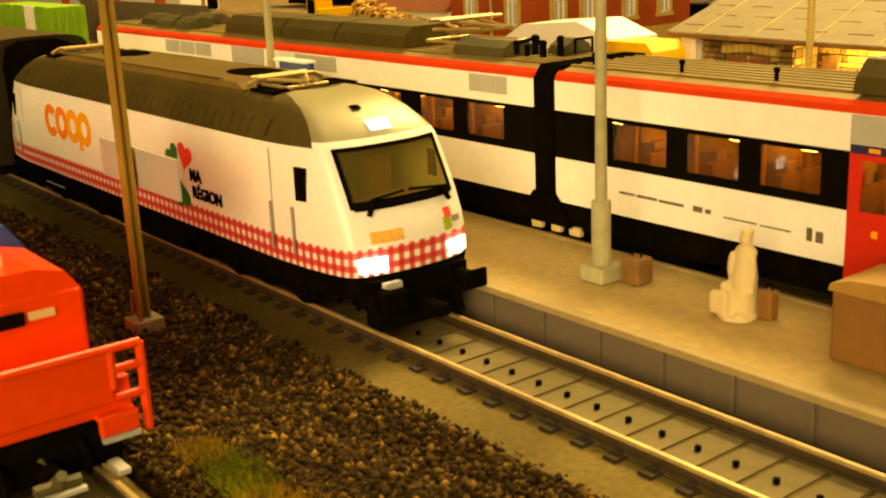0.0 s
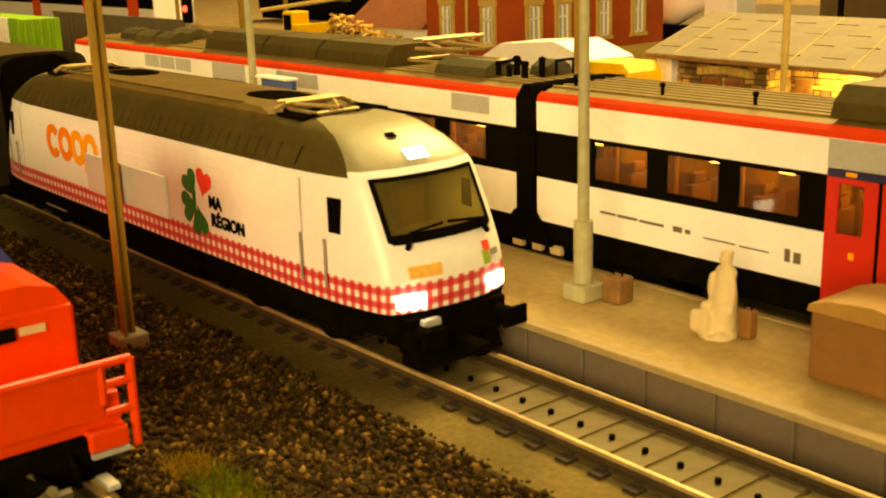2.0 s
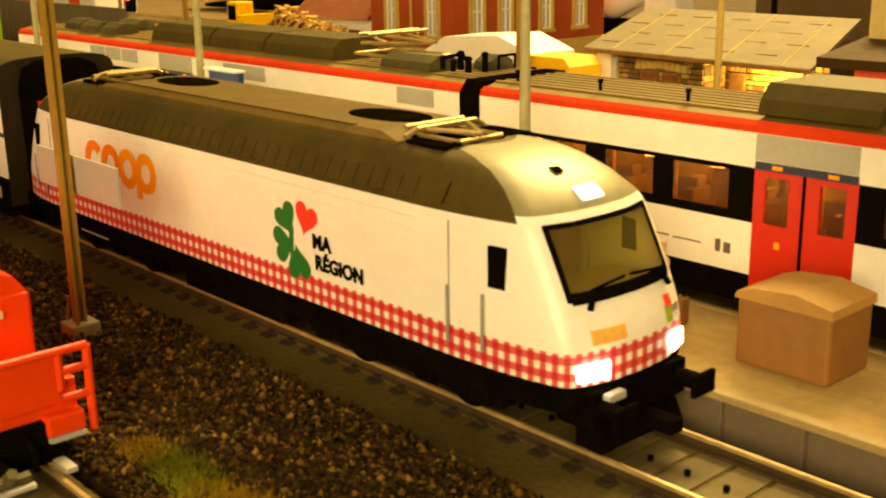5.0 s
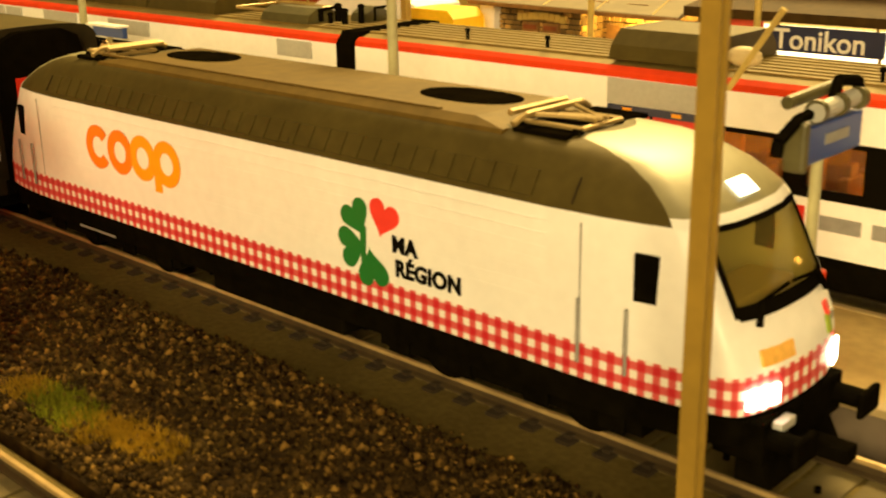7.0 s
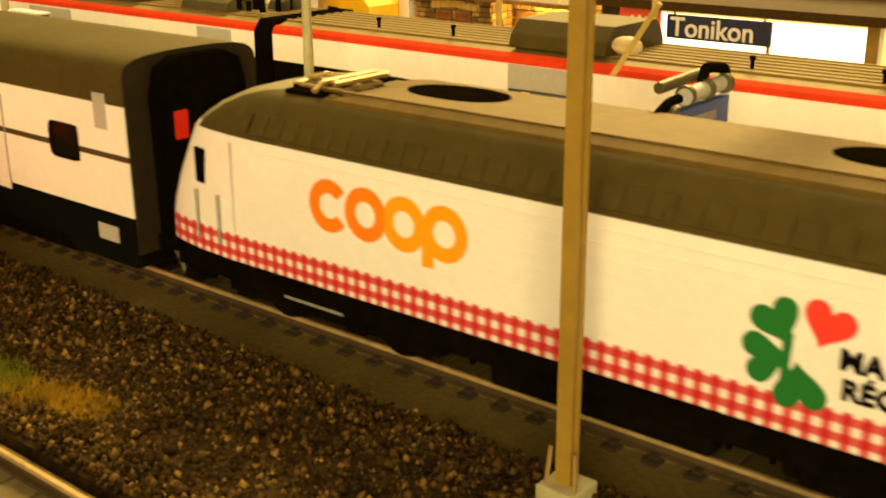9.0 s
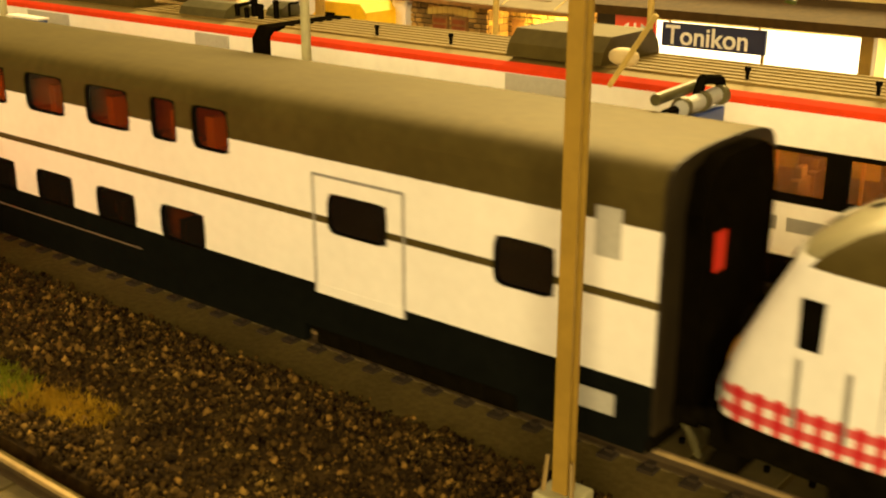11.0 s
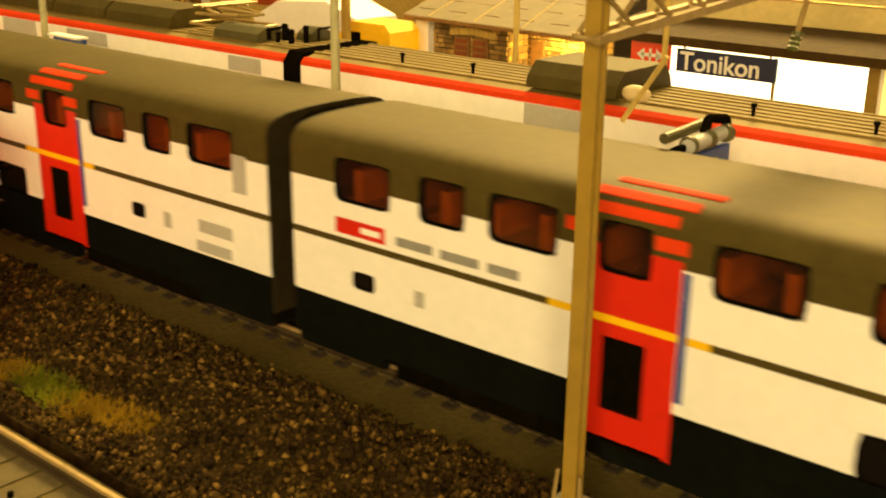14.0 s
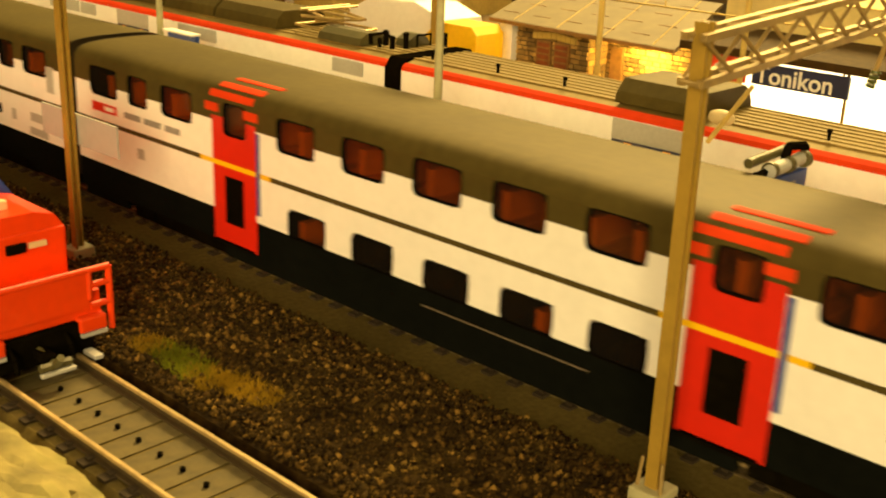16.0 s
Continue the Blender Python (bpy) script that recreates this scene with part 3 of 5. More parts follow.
for front in (True, False):
    e = lambda x: x if front else -LENGTH - x
    part("windscreen", patch(-12.1, 12.1, 32.9, 43.7, -0.1, front, 12, 6, 0.0), "screen", loco, "greenish windscreen with a wiper")
    for y0, y1 in ((-12.5, -11.6), (11.6, 12.5)):
        part("screen_seal", patch(y0, y1, 32.6, 43.8, 0.12, front, 2, 6), "ink", loco, "black rubber window seal")
    part("screen_seal", patch(-12.2, 12.2, 43.2, 43.9, 0.12, front, 12, 2), "ink", loco)
    part("screen_sill", patch(-11.8, 11.8, 32.2, 33.9, 0.18, front, 12, 2), "ink", loco)
    for y0, y1 in ((-13.2, -7.8), (8.2, 13.0)):
        part("headlight", patch(y0, y1, 20.6, 23.2, 0.45, front, 5, 2), "lamp" if front else "greyprint", loco, "bright rectangular headlight" if front else "")
    part("headlight", patch(-2.6, 2.4, 46.3, 48.0, 0.4, front, 3, 2), "cablamp" if front else "greyprint", loco, "lit roof headlight" if front else "")
    part("roof_hatch", patch(-2.8, -0.8, 49.8, 50.5, 0.4, front, 2, 2), "black", loco)
    part("front_print", patch(-10.2, -3.4, 26.0, 28.2, 0.2, front, 5, 2), "faded", loco, "faded orange print")
    part("front_print", patch(7.4, 9.4, 25.6, 28.2, 0.2, front, 3, 2), "lime", loco)
    part("front_print", patch(8.0, 9.8, 28.0, 29.8, 0.2, front, 3, 2), "pink", loco)
    part("front_print", patch(10.0, 12.2, 26.8, 28.0, 0.2, front, 3, 2), "greyprint", loco)
    for y, w in ((-9.6, 6.0), (10.4, -6.4)):
        bm = bmesh.new()
        rod(bm, (e(nose_x(y, 31.4) + 0.6), y, 31.4), (e(nose_x(y + w * 0.3, 34) + 0.5), y + w * 0.3, 34.2), 0.55, 6)
        rod(bm, (e(nose_x(y + w * 0.3, 34) + 0.5), y + w * 0.3, 34.2), (e(nose_x(y + w * 1.5, 35) + 0.5), y + w * 1.5, 34.9), 0.28, 6)
        part("wiper", bm, "black", loco)
    part("buffer_beam", boxes((*sorted((e(-5), e(2.6))), -12.0, 12.0, 12.5, 18.8), bevel=0.4), "black", loco)
    for y in (-9.9, 9.9):
        bm = bmesh.new()
        rod(bm, (e(2), y, 16), (e(7.2), y, 16), 1.5, 14)
        box(bm, *sorted((e(7.0), e(8.0))), y - 3.0, y + 3.0, 14.0, 18.0, 0.4)
        part("buffer", bm, "black", loco)
    part("coupling", boxes((*sorted((e(2), e(10))), -1.6, 1.6, 11, 13.4), bevel=0.3), "black", loco)
    part("snow_plough", prism([(e(-2), 8.6), (e(3.4), 8.6), (e(1.4), 12.6), (e(-2), 12.6)], -10.5, 10.5, "y"), "black", loco)
    part("cab_step", boxes((*sorted((e(1.5), e(4))), -9.5, -5.5, 17.0, 18.4), bevel=0.2), "lightgrey" if front else "black", loco)
    # cab inside: desk and two seats
    part("cab_desk", boxes((*sorted((e(-14), e(-6))), -12, 12, 26, 32), bevel=0.6), "ivory", loco)
    for y in (-6, 6):
        part("cab_seat", boxes((*sorted((e(-22), e(-18))), y - 3, y + 3, 27, 39), bevel=0.8), "inside", loco)
# side windows, doors and grab rails
for side in (-1, 1):
    for x in (-18.0, -LENGTH + 7.8):
        front = x > -100
        xa, xb = (x + 2.6, x + 6.0) if front else (x + 3.2, x + 6.4)
        ya, yb = [flank_y(v if front else -LENGTH - v, 36) for v in (xa, xb)]
        part("side_window", prism([(xa, side * (ya - 0.3)), (xb, side * (yb - 0.3)), (xb, side * (yb + 0.22)), (xa, side * (ya + 0.22))], 33.4, 40.2, "z"), "black", loco, "narrow dark cab side window")
    for x in (-23.6, -15.8, -LENGTH + 12, -LENGTH + 19):
        y = side * (flank_y(x if x > -100 else -LENGTH - x, 28) + 0.7)
        bm = bmesh.new()
        rod(bm, (x, y, 22.5), (x, y, 32.2), 0.28, 6)
        part("grab_rail", bm, "greyprint", loco, "thin grey grab rail")
    for x in (-24.0, -LENGTH + 23):
        part("door_joint", boxes((x, x + 0.25, min(side * 17.45, side * 17.58), max(side * 17.45, side * 17.58), 25.4, 43)), "grey", loco)
    for z in range(30, 44, 2):
        part("side_rib", boxes((-170, -30, min(side * 17.4, side * 17.53), max(side * 17.4, side * 17.53), z, z + 0.22)), "white", loco)
# orange rings with a tail, clover leaf and heart, words
Y = -17.62
for cx, a0, a1, m in ((-151.6, 38, 322, "orange"), (-143.0, 0, 360, "orange"), (-134.4, 0, 360, "amber"), (-125.8, 0, 360, "amber")):
    part("ring_print", disc(cx, 35.6, 4.75, Y, inner=2.3, a0=a0, a1=a1), m, loco, "orange ring of the printed emblem")
part("ring_tail", boxes((-130.5, -128.1, Y - 0.12, Y, 29.3, 36)), "amber", loco)
for cx, cz, s, m, tn in ((-63.4, 36.4, 3.5, "pink", -15), (-70.2, 35.4, 3.5, "green", 30), (-71.6, 29.8, 3.6, "green", 105), (-66.4, 26.6, 3.7, "green", 190)):
    part("leaf_print", heart(cx, cz, s, Y, tn), m, loco, "red heart leaf" if m == "pink" else "green heart-shaped clover leaf")
part("stalk_print", flat([(-0.5, 0), (0.5, 0), (0.9, 7), (-0.6, 7)], Y, 0.12, -68.6, 27.0), "green", loco)
for text, x, z in (("MA", -61.6, 31.0), ("R\u00c9GION", -61.0, 27.0)):
    w = words(text, 3.8, "ink", loco, "slogan", 1.06, 0.16)
    w.matrix_local = pose(x * MM, (Y - 0.05) * MM, z * MM, 90, 0, 0)
part("plate", boxes((-64.0, -56.2, -16.9, -16.6, 16.2, 19.6)), "red", loco, "small red maker plate")
part("number_bar", boxes((-54, -41, -16.9, -16.6, 16.4, 18.4)), "greyprint", loco)
part("number_bar", boxes((-165, -150, -16.9, -16.6, 15.2, 15.9)), "greyprint", loco)
for xc in (-42, -157):
    part("bogie", boxes((xc - 27, xc + 27, -14, 14, 11.6, 16)), "black", loco)
    for dx in (-22, -8, 8, 22):
        part("axle_box", boxes((xc + dx - 2.4, xc + dx + 2.4, -14.9, -13.8, 11.2, 15), bevel=0.4), "black", loco)
    wheelset(loco, (xc - 15, xc + 15))
part("underframe", boxes((-120, -80, -13, 13, 9.5, 16), bevel=0.6), "black", loco)


# ---- double-deck coaches ----
UP, LOW = (42.3, 50.4), (21.6, 28.7)
COACH = 294.0


ROOF = [(-17.5, 50.6), (-17.35, 51.7), (-16.9, 52.8), (-16.0, 53.8), (-14.4, 54.6), (-11.6, 55.15), (-7.5, 55.5), (-3.5, 55.6)]


def on_roof(d):
    """The point of the roof's outline d millimetres up from its foot, with the way out."""
    for (ya, za), (yb, zb) in zip(ROOF, ROOF[1:]):
        n = math.hypot(yb - ya, zb - za)
        if d <= n:
            k = d / n
            return ya + (yb - ya) * k, za + (zb - za) * k, -(zb - za) / n, (yb - ya) / n
        d -= n


def roof_strip(x0, x1, d0, d1):
    p = [on_roof(d0 + (d1 - d0) * k / 3) for k in range(4)]
    return prism([(y + 0.25 * u, z + 0.25 * v) for y, z, u, v in p] + [(y, z - 0.1) for y, z, u, v in p[::-1]], x0, x1)


def frame_ring(a, b, z0, z1, y, r=1.7, e=0.15, depth=0.15):
    """A rounded window frame round an opening."""
    r = min(r, 0.16 * (b - a))
    bm = bmesh.new()
    rows = []
    for grow, rr, yy in ((e, r + e, y), (e, r + e, y - depth), (-0.12, r, y - depth), (-0.12, r, y + 1.1)):
        loop = []
        for cx, cz, s0 in ((b + grow - rr, z1 + grow - rr, 0), (a - grow + rr, z1 + grow - rr, 90), (a - grow + rr, z0 - grow + rr, 180), (b + grow - rr, z0 - grow + rr, 270)):
            for k in range(4):
                t = radians(s0 + k * 30)
                loop.append(bm.verts.new(((cx + rr * math.cos(t)) * MM, yy * MM, (cz + rr * math.sin(t)) * MM)))
        rows.append(loop)
    n = len(rows[0])
    for i in range(4):
        for k in range(n):
            bm.faces.new((rows[i][k], rows[i][(k + 1) % n], rows[(i + 1) % 4][(k + 1) % n], rows[(i + 1) % 4][k]))
    return bm


def coach(label, uppers, lowers, doors, extra):
    c = thing("passenger_coach", label, "railway coach", "coaches of the moving train")
    holes = [(a, b, *UP) for a, b in uppers] + [(a, b, *LOW) for a, b in lowers] + [h[:4] for h in extra.get("openings", [])]

    def pick(x, z):
        if any(a < x < b for a, b in doors) and z < 46.6:
            return 2 if not 33.6 < z < 35.2 else 4
        if 33.8 < z < 35.1:
            return 5 if any(a - 6 < x < b + 6 for a, b in doors) else 3
        return 1 if z < 22 else 0 if z < 45.4 else 3
    xs = [-COACH, 0] + [v for a, b in doors for v in (a - 5.5, a, b, b + 5.5)]
    zs = [13.4, 22, 33.8, 35.1, 45.4, 46.6, 50.6]
    for y, th in ((-17.5, 1.0), (16.5, 1.0)):
        part("side_wall", wall(xs, zs, y, holes, pick, th), ["cream", "skirt", "red", "dark", "yellow", "yellow"], c, "white side with a dark waist line")
    for a, b in uppers:
        part("window_pane", boxes((a, b, -17.1, -16.9, *UP)), "tint", c)
    for a, b in lowers:
        part("window_pane", boxes((a, b, -17.1, -16.9, *LOW)), "tint", c)
    for h in extra.get("openings", []):
        part("window_pane", boxes((h[0], h[1], -17.1, -16.9, h[2], h[3])), "tint", c)
        # Added black sheet gives the darkness of the interior behind this pane.
        part("blind", boxes((h[0] - 0.5, h[1] + 0.5, -16.8, -16.5, h[2] - 0.5, h[3] + 0.5)), "ink", c, "black sheet standing in for the dark behind the window")
    for a, b, z0, z1 in holes:
        part("window_frame", frame_ring(a, b, z0, z1, -17.45), "black", c)
    for a, b in doors:
        x = (a + b) / 2 - 3.8
        part("door_window", boxes((x, x + 7.6, -17.75, -17.45, 19, 31.5), bevel=0.1), "black", c, "tall dark door window")
        part("door_step", boxes((a + 1, b - 1, -18.6, -17.0, 13.2, 13.9)), "black", c)
    # arched roof
    part("roof", prism(ROOF + [(-y, z) for y, z in ROOF[::-1]], -COACH, 0), "dark", c, "dark grey arched roof", True)
    for x0, x1 in ((-COACH, -COACH + 1), (-1, 0)):
        part("end_wall", boxes((x0, x1, -16.5, 16.5, 11, 50.6)), "black", c)
        out = -1 if x0 < -10 else 1
        part("end_cap", prism([(-17.1, 14), *ROOF[1:], *[(-y, z) for y, z in ROOF[:0:-1]], (17.1, 14)], *sorted(((x0 if out < 0 else x1), (x0 if out < 0 else x1) + out * 0.5))), "endcap", c, "dark brown end wall")
        for y, z in ((-5.5, 17), (5.5, 17), (-8.2, 14)):
            part("brake_hose", rods([(((x0 if out < 0 else x1), y, z), ((x0 if out < 0 else x1) + out * 2.4, y, z - 3)), (((x0 if out < 0 else x1) + out * 2.4, y, z - 3), ((x0 if out < 0 else x1) + out * 3.6, y, z - 6))], 0.5), "gear", c, "curved brake hose")
        for k in range(3):
            xa = (x0 if out < 0 else x1) + out * (0.6 + k * 1.1)
            part("bellows_fold", prism([(-11.5, 16), (-11.9, 47), (-10.4, 52.6), (-6, 54.6), (6, 54.6), (10.4, 52.6), (11.9, 47), (11.5, 16)], *sorted((xa, xa + out * 0.6))), "bellows", c)
        part("gangway", boxes((x0 - 2.8 if x0 < -10 else x0, x1 if x0 < -10 else x1 + 2.8, -8, 8, 16, 44), bevel=0.6), "bellows", c, "black rubber gangway bellows")
    part("end_panel", boxes((3.2, 3.6, -7.8, -4.4, 37.5, 43.5), bevel=0.1), "red", c, "red end door panel")
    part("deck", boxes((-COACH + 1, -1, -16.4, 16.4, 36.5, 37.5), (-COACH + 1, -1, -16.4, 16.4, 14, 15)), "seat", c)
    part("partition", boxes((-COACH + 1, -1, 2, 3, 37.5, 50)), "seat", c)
    # Lower deck partition and most seats coloured black, standing in for its dark interior.
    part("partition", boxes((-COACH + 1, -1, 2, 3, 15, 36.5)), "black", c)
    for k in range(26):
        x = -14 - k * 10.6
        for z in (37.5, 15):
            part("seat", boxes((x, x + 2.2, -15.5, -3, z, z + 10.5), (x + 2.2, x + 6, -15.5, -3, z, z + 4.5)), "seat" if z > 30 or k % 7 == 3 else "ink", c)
    for xc in (-48, -COACH + 48):
        part("bogie", boxes((xc - 20, xc + 20, -12.5, 12.5, 10.4, 14)), "black", c)
        for y0, y1 in ((-15.4, -13.2), (13.2, 15.4)):
            part("bogie_frame", boxes((xc - 23, xc + 23, y0, y1, 8.8, 13.6), bevel=0.4), "black", c)
        for dx in (-14, 14):
            part("axle_box", boxes((xc + dx - 2.6, xc + dx + 2.6, -16.2, -15.2, 9.4, 13.0), bevel=0.4), "black", c)
        wheelset(c, (xc - 14, xc + 14), 5.2)
    part("underframe", boxes((-COACH + 2, -2, -15.5, 15.5, 11.5, 15)), "black", c)
    part("skirt_panel", boxes((-COACH + 72, -72, -17.2, -15.5, 9.6, 13.4)), "skirt", c)
    for x0, x1 in ((-COACH + 1, -COACH + 24), (-24, -1)):
        part("skirt_panel", boxes((x0, x1, -17.0, -15.5, 10.6, 13.4)), "skirt", c)
    for y in (-9.9, 9.9):
        for x0, x1 in ((0, 4.2), (-COACH - 4.2, -COACH)):
            bm = bmesh.new()
            rod(bm, (x0, y, 15.5), (x1, y, 15.5), 1.6, 12)
            part("buffer", bm, "black", c)
    for d in doors:
        for w0, w1, d0, d1 in ((3, 21, 8.2, 9.8), (1.5, 19, 3.9, 5.7), (-0.5, 17, 0.9, 2.6)):
            part("roof_stripe", roof_strip(d[0] + w0, d[0] + w1, d0, d1), "stripe", c, "orange red stripe over the door")
        for w0, w1 in ((-2.5, 3), (13.5, 19)):
            part("roof_stripe", boxes((d[0] + w0, d[0] + w1, -17.72, -17.45, 47.6, 49.8)), "stripe", c, "orange red stripe over the door")
        part("blue_edge", boxes((d[1] + 0.2, d[1] + 1.5, -17.65, -17.45, 24, 45)), "blue", c)
    for x0, x1, z0, z1, m, lb in extra.get("prints", []):
        part("print", boxes((x0, x1, -17.70 if m == "letter" else -17.66, -17.48, z0, z1)), m, c, lb)
    return c


A_UP = [(-282, -268.3), (-261, -251), (-245.5, -231.8), (-223.6, -214.6), (-204.2, -190.2), (-181, -166.3), (-157.8, -143.5), (-135, -120.6), (-113, -105.6), (-100.4, -90.2)]
A_LOW = [(-180.7, -166.6), (-157.5, -143.6), (-134.5, -121.2), (-112.5, -99)]
B_UP = [(-24.8, -10.4), (-40.5, -31), (-61.2, -47.4), (-80.6, -71.2), (-108, -94.3), (-131.3, -117.7), (-153.9, -140), (-176.6, -163), (-200, -186.4), (-221.5, -212.5), (-249.3, -235.4), (-265.5, -256.4), (-285.5, -271.5)]
B_LOW = [(-105.5, -92.2), (-127.9, -114.4), (-150, -136.8), (-173, -159.6), (-196, -182.4)]
coach_a = coach("white double-deck coach with dark roof, red door and luggage door", A_UP, A_LOW, [(-227.5, -209.2)], dict(
    openings=[(-28.5, -17.4, 31.5, 39.3), (-64.6, -51, 32.4, 39.4), (-277.6, -272.2, 25.8, 29.0)],
    prints=[(-68.0, -47.2, 20.4, 22.2, "cream", "white door foot"), (-68.4, -67.9, 20.4, 42.6, "greyprint", "door joint"), (-47.4, -46.9, 20.4, 42.6, "greyprint", "door joint"), (-68.4, -46.9, 42.2, 42.7, "greyprint", "door joint"),
            (-10.5, -6.2, 40, 47.5, "lightgrey", "pale end lamp"), (-282, -269.4, 36, 39, "red", "small red emblem"), (-275.4, -270.6, 36.9, 38.1, "letter", "white mark"), (-266.5, -258, 36.5, 38.2, "greyprint", "grey printed bar"), (-256, -247.5, 36.4, 38.1, "greyprint", "grey printed bar"), (-245.5, -239, 36.4, 38.1, "greyprint", "grey printed bar"),
            (-262, -259.8, 26, 29, "lightgrey", "small vent"), (-13, -6, 15.5, 19.0, "lightgrey", "white data panel"), (-176, -120, 17.3, 17.6, "kerb", "thin printed line")]))
b_extra = dict(openings=[(-46.6, -42, 26, 29)], prints=[(-10.5, -6.2, 38, 46, "lightgrey", "pale end lamp"), (-34.8, -32.4, 25.5, 29, "lightgrey", "small vent"), (-22.5, -11.5, 27.0, 29.8, "lightgrey", "grey data panel"),
                                                      (-23.5, -12, 22.6, 25, "lightgrey", "grey data panel"), (-150, -105, 17.7, 18.0, "kerb", "thin printed line"),
                                                      (-285, -272, 37.6, 40.2, "red", "small red emblem"), (-278.4, -273.4, 38.3, 39.5, "letter", "white mark"), (-268, -260, 38, 39.7, "greyprint", "grey printed bar"), (-258, -250, 38, 39.7, "greyprint", "grey printed bar"), (-248, -241, 38, 39.7, "greyprint", "grey printed bar"), (-262, -259, 27.5, 30.5, "lightgrey", "small vent")])
coach_b = coach("white double-deck coach with dark roof and two red doors", B_UP, B_LOW, [(-85, -66.9), (-226.5, -208.4)], b_extra)
coach_c = copy_thing(coach_b, Matrix())


# ---- standing train at the far side of the platform ----
def rail_car(label, x0, x1, wins, doors):
    c = thing("railcar", label, "railway carriage", "cars of the standing train")
    holes = [(a, b, 33.0, 41.4) for a, b in wins] + [((a + b) / 2 + s0, (a + b) / 2 + s1, 31.5, 41.0) for a, b in doors for s0, s1 in ((-8.6, -3.2), (3.2, 8.6))]

    def pick(x, z):
        if any(a < x < b for a, b in doors) and z < 43.6:
            return 2
        if 31.3 < z < 42.4:
            return 3
        return 1 if z < 20.6 else 0
    zs = [14.5, 20.6, 31.3, 42.4, 43.6, 49.3]
    xs = [x0, x1] + [v for d in doors for v in d]
    for y in (54.0, 86.0):
        part("side_wall", wall(xs, zs, y, holes, pick, 1.0), ["white", "black", "red", "ink"], c, "white side with black window band")
    for h in holes:
        part("window_pane", boxes((h[0], h[1], 54.4, 54.6, h[2], h[3])), "pane", c)
    # shoulder and roof
    part("roof_shoulder", prism([(54.0, 49.3), (55.4, 49.3), (56.6, 51.2), (55.6, 51.5), (54.4, 50.6)], x0, x1), "stripe", c, "red cantrail stripe")
    part("roof_shoulder", prism([(87.0, 49.3), (85.6, 49.3), (84.4, 51.2), (85.4, 51.5), (86.6, 50.6)], x0, x1), "red", c, "red cantrail stripe")
    part("roof", prism([(55.9, 49.8), (85.1, 49.8), (85.1, 51.2), (81, 52.2), (60, 52.2), (55.9, 51.2)], x0, x1), "khaki", c, "khaki ribbed roof")
    for k in range(7):
        y = 59.4 + k * 3.6
        part("roof_rib", boxes((x0, x1, y, y + 0.9, 51.4, 52.5)), "khaki", c)
    part("floor_panel", boxes((x0, x1, 55, 86, 14.5, 22)), "black", c)
    part("inner_wall", boxes((x0, x1, 74, 75, 22, 49.6)), "inside", c)
    part("inner_ceiling", boxes((x0, x1, 55, 74, 48, 49)), "inside", c)
    n = int((x1 - x0) / 17)
    for k in range(n):
        x = x0 + 8 + k * 17
        for y0 in (57, 65.5):
            part("seat", boxes((x, x + 2.0, y0, y0 + 6.6, 22, 35), (x + 0.2, x + 1.8, y0 + 1.6, y0 + 5.0, 35, 37.4), (x + 2.0, x + 5.6, y0, y0 + 6.6, 22, 28.6), bevel=0.35), "inside", c)
        part("ceiling_lamp", boxes((x + 4, x + 7.5, 60, 61.6, 39.9, 41.0)), "glow", c, "glowing warm carriage lamp")
        part("table", boxes((x + 8, x + 12, 57, 64, 29, 30)), "ivory", c)
        part("grab_pole", boxes((x + 13.4, x + 14.0, 58, 58.6, 22, 48)), "amber", c)
        # Opaque plate; its amber colour imitates the lit platform beyond the far window.
        part("inner_window", boxes((x + 1, x + 12, 73.6, 74.0, 33, 43), bevel=0.15), "yellowpane", c, "amber plate coloured like light through a far window")
        part("luggage_rack", boxes((x, x + 15, 70, 73.8, 44.2, 44.7)), "ivory", c)
    for a, b in doors:
        m = (a + b) / 2
        part("door_joint", boxes((m - 0.3, m + 0.3, 53.75, 54.05, 14.8, 43.4)), "ink", c)
        part("door_button", boxes((m - 5.6, m - 4.4, 53.6, 54.05, 27, 28.4), bevel=0.2), "amber", c)
        part("door_header", boxes((a + 0.2, b - 0.2, 53.7, 54.05, 42.2, 43.8)), "navy", c, "dark blue strip over the doors")
        for u in (a + 4, b - 6):
            part("header_light", boxes((u, u + 2.2, 53.6, 53.75, 42.6, 43.4)), "amber", c)
        part("destination_panel", boxes((a + 0.2, b - 0.2, 53.6, 54.05, 44.0, 49.2)), "lightgrey", c, "light grey panel over the doors")
    for xc in (x0 + 22, x1 - 22):
        part("bogie", boxes((xc - 16, xc + 16, 57, 84, 8.6, 14.6)), "black", c)
        for dx in (-10, 10):
            for y in (61.9, 79.1):
                bm = bmesh.new()
                rod(bm, (xc + dx, y - 1.4, 12.4), (xc + dx, y + 1.4, 12.4), 5.0, 20)
                part("wheel", bm, "black", c)
    for x in (x0, x1 - 0.8):
        part("end_wall", boxes((x, x + 0.8, 55, 86, 14.5, 50.2)), "black", c)
    return c


car_a = rail_car("white railcar with red stripe, black window band and roof boxes", -470, -198.6, [(-225, -210), (-245, -230), (-268, -253), (-292, -277), (-316, -301)], [(-350, -328)])
car_b = rail_car("white railcar with red stripe, lit orange windows and red doors", -191.6, 130, [(-173.7, -157.6), (-152.6, -138.8), (-134.2, -120), (-87.4, -74), (-69.6, -58.4), (-54, -39.4), (-35, -21), (-16, -2), (3, 17), (22, 36)], [(-114.2, -92.4), (60, 82)])
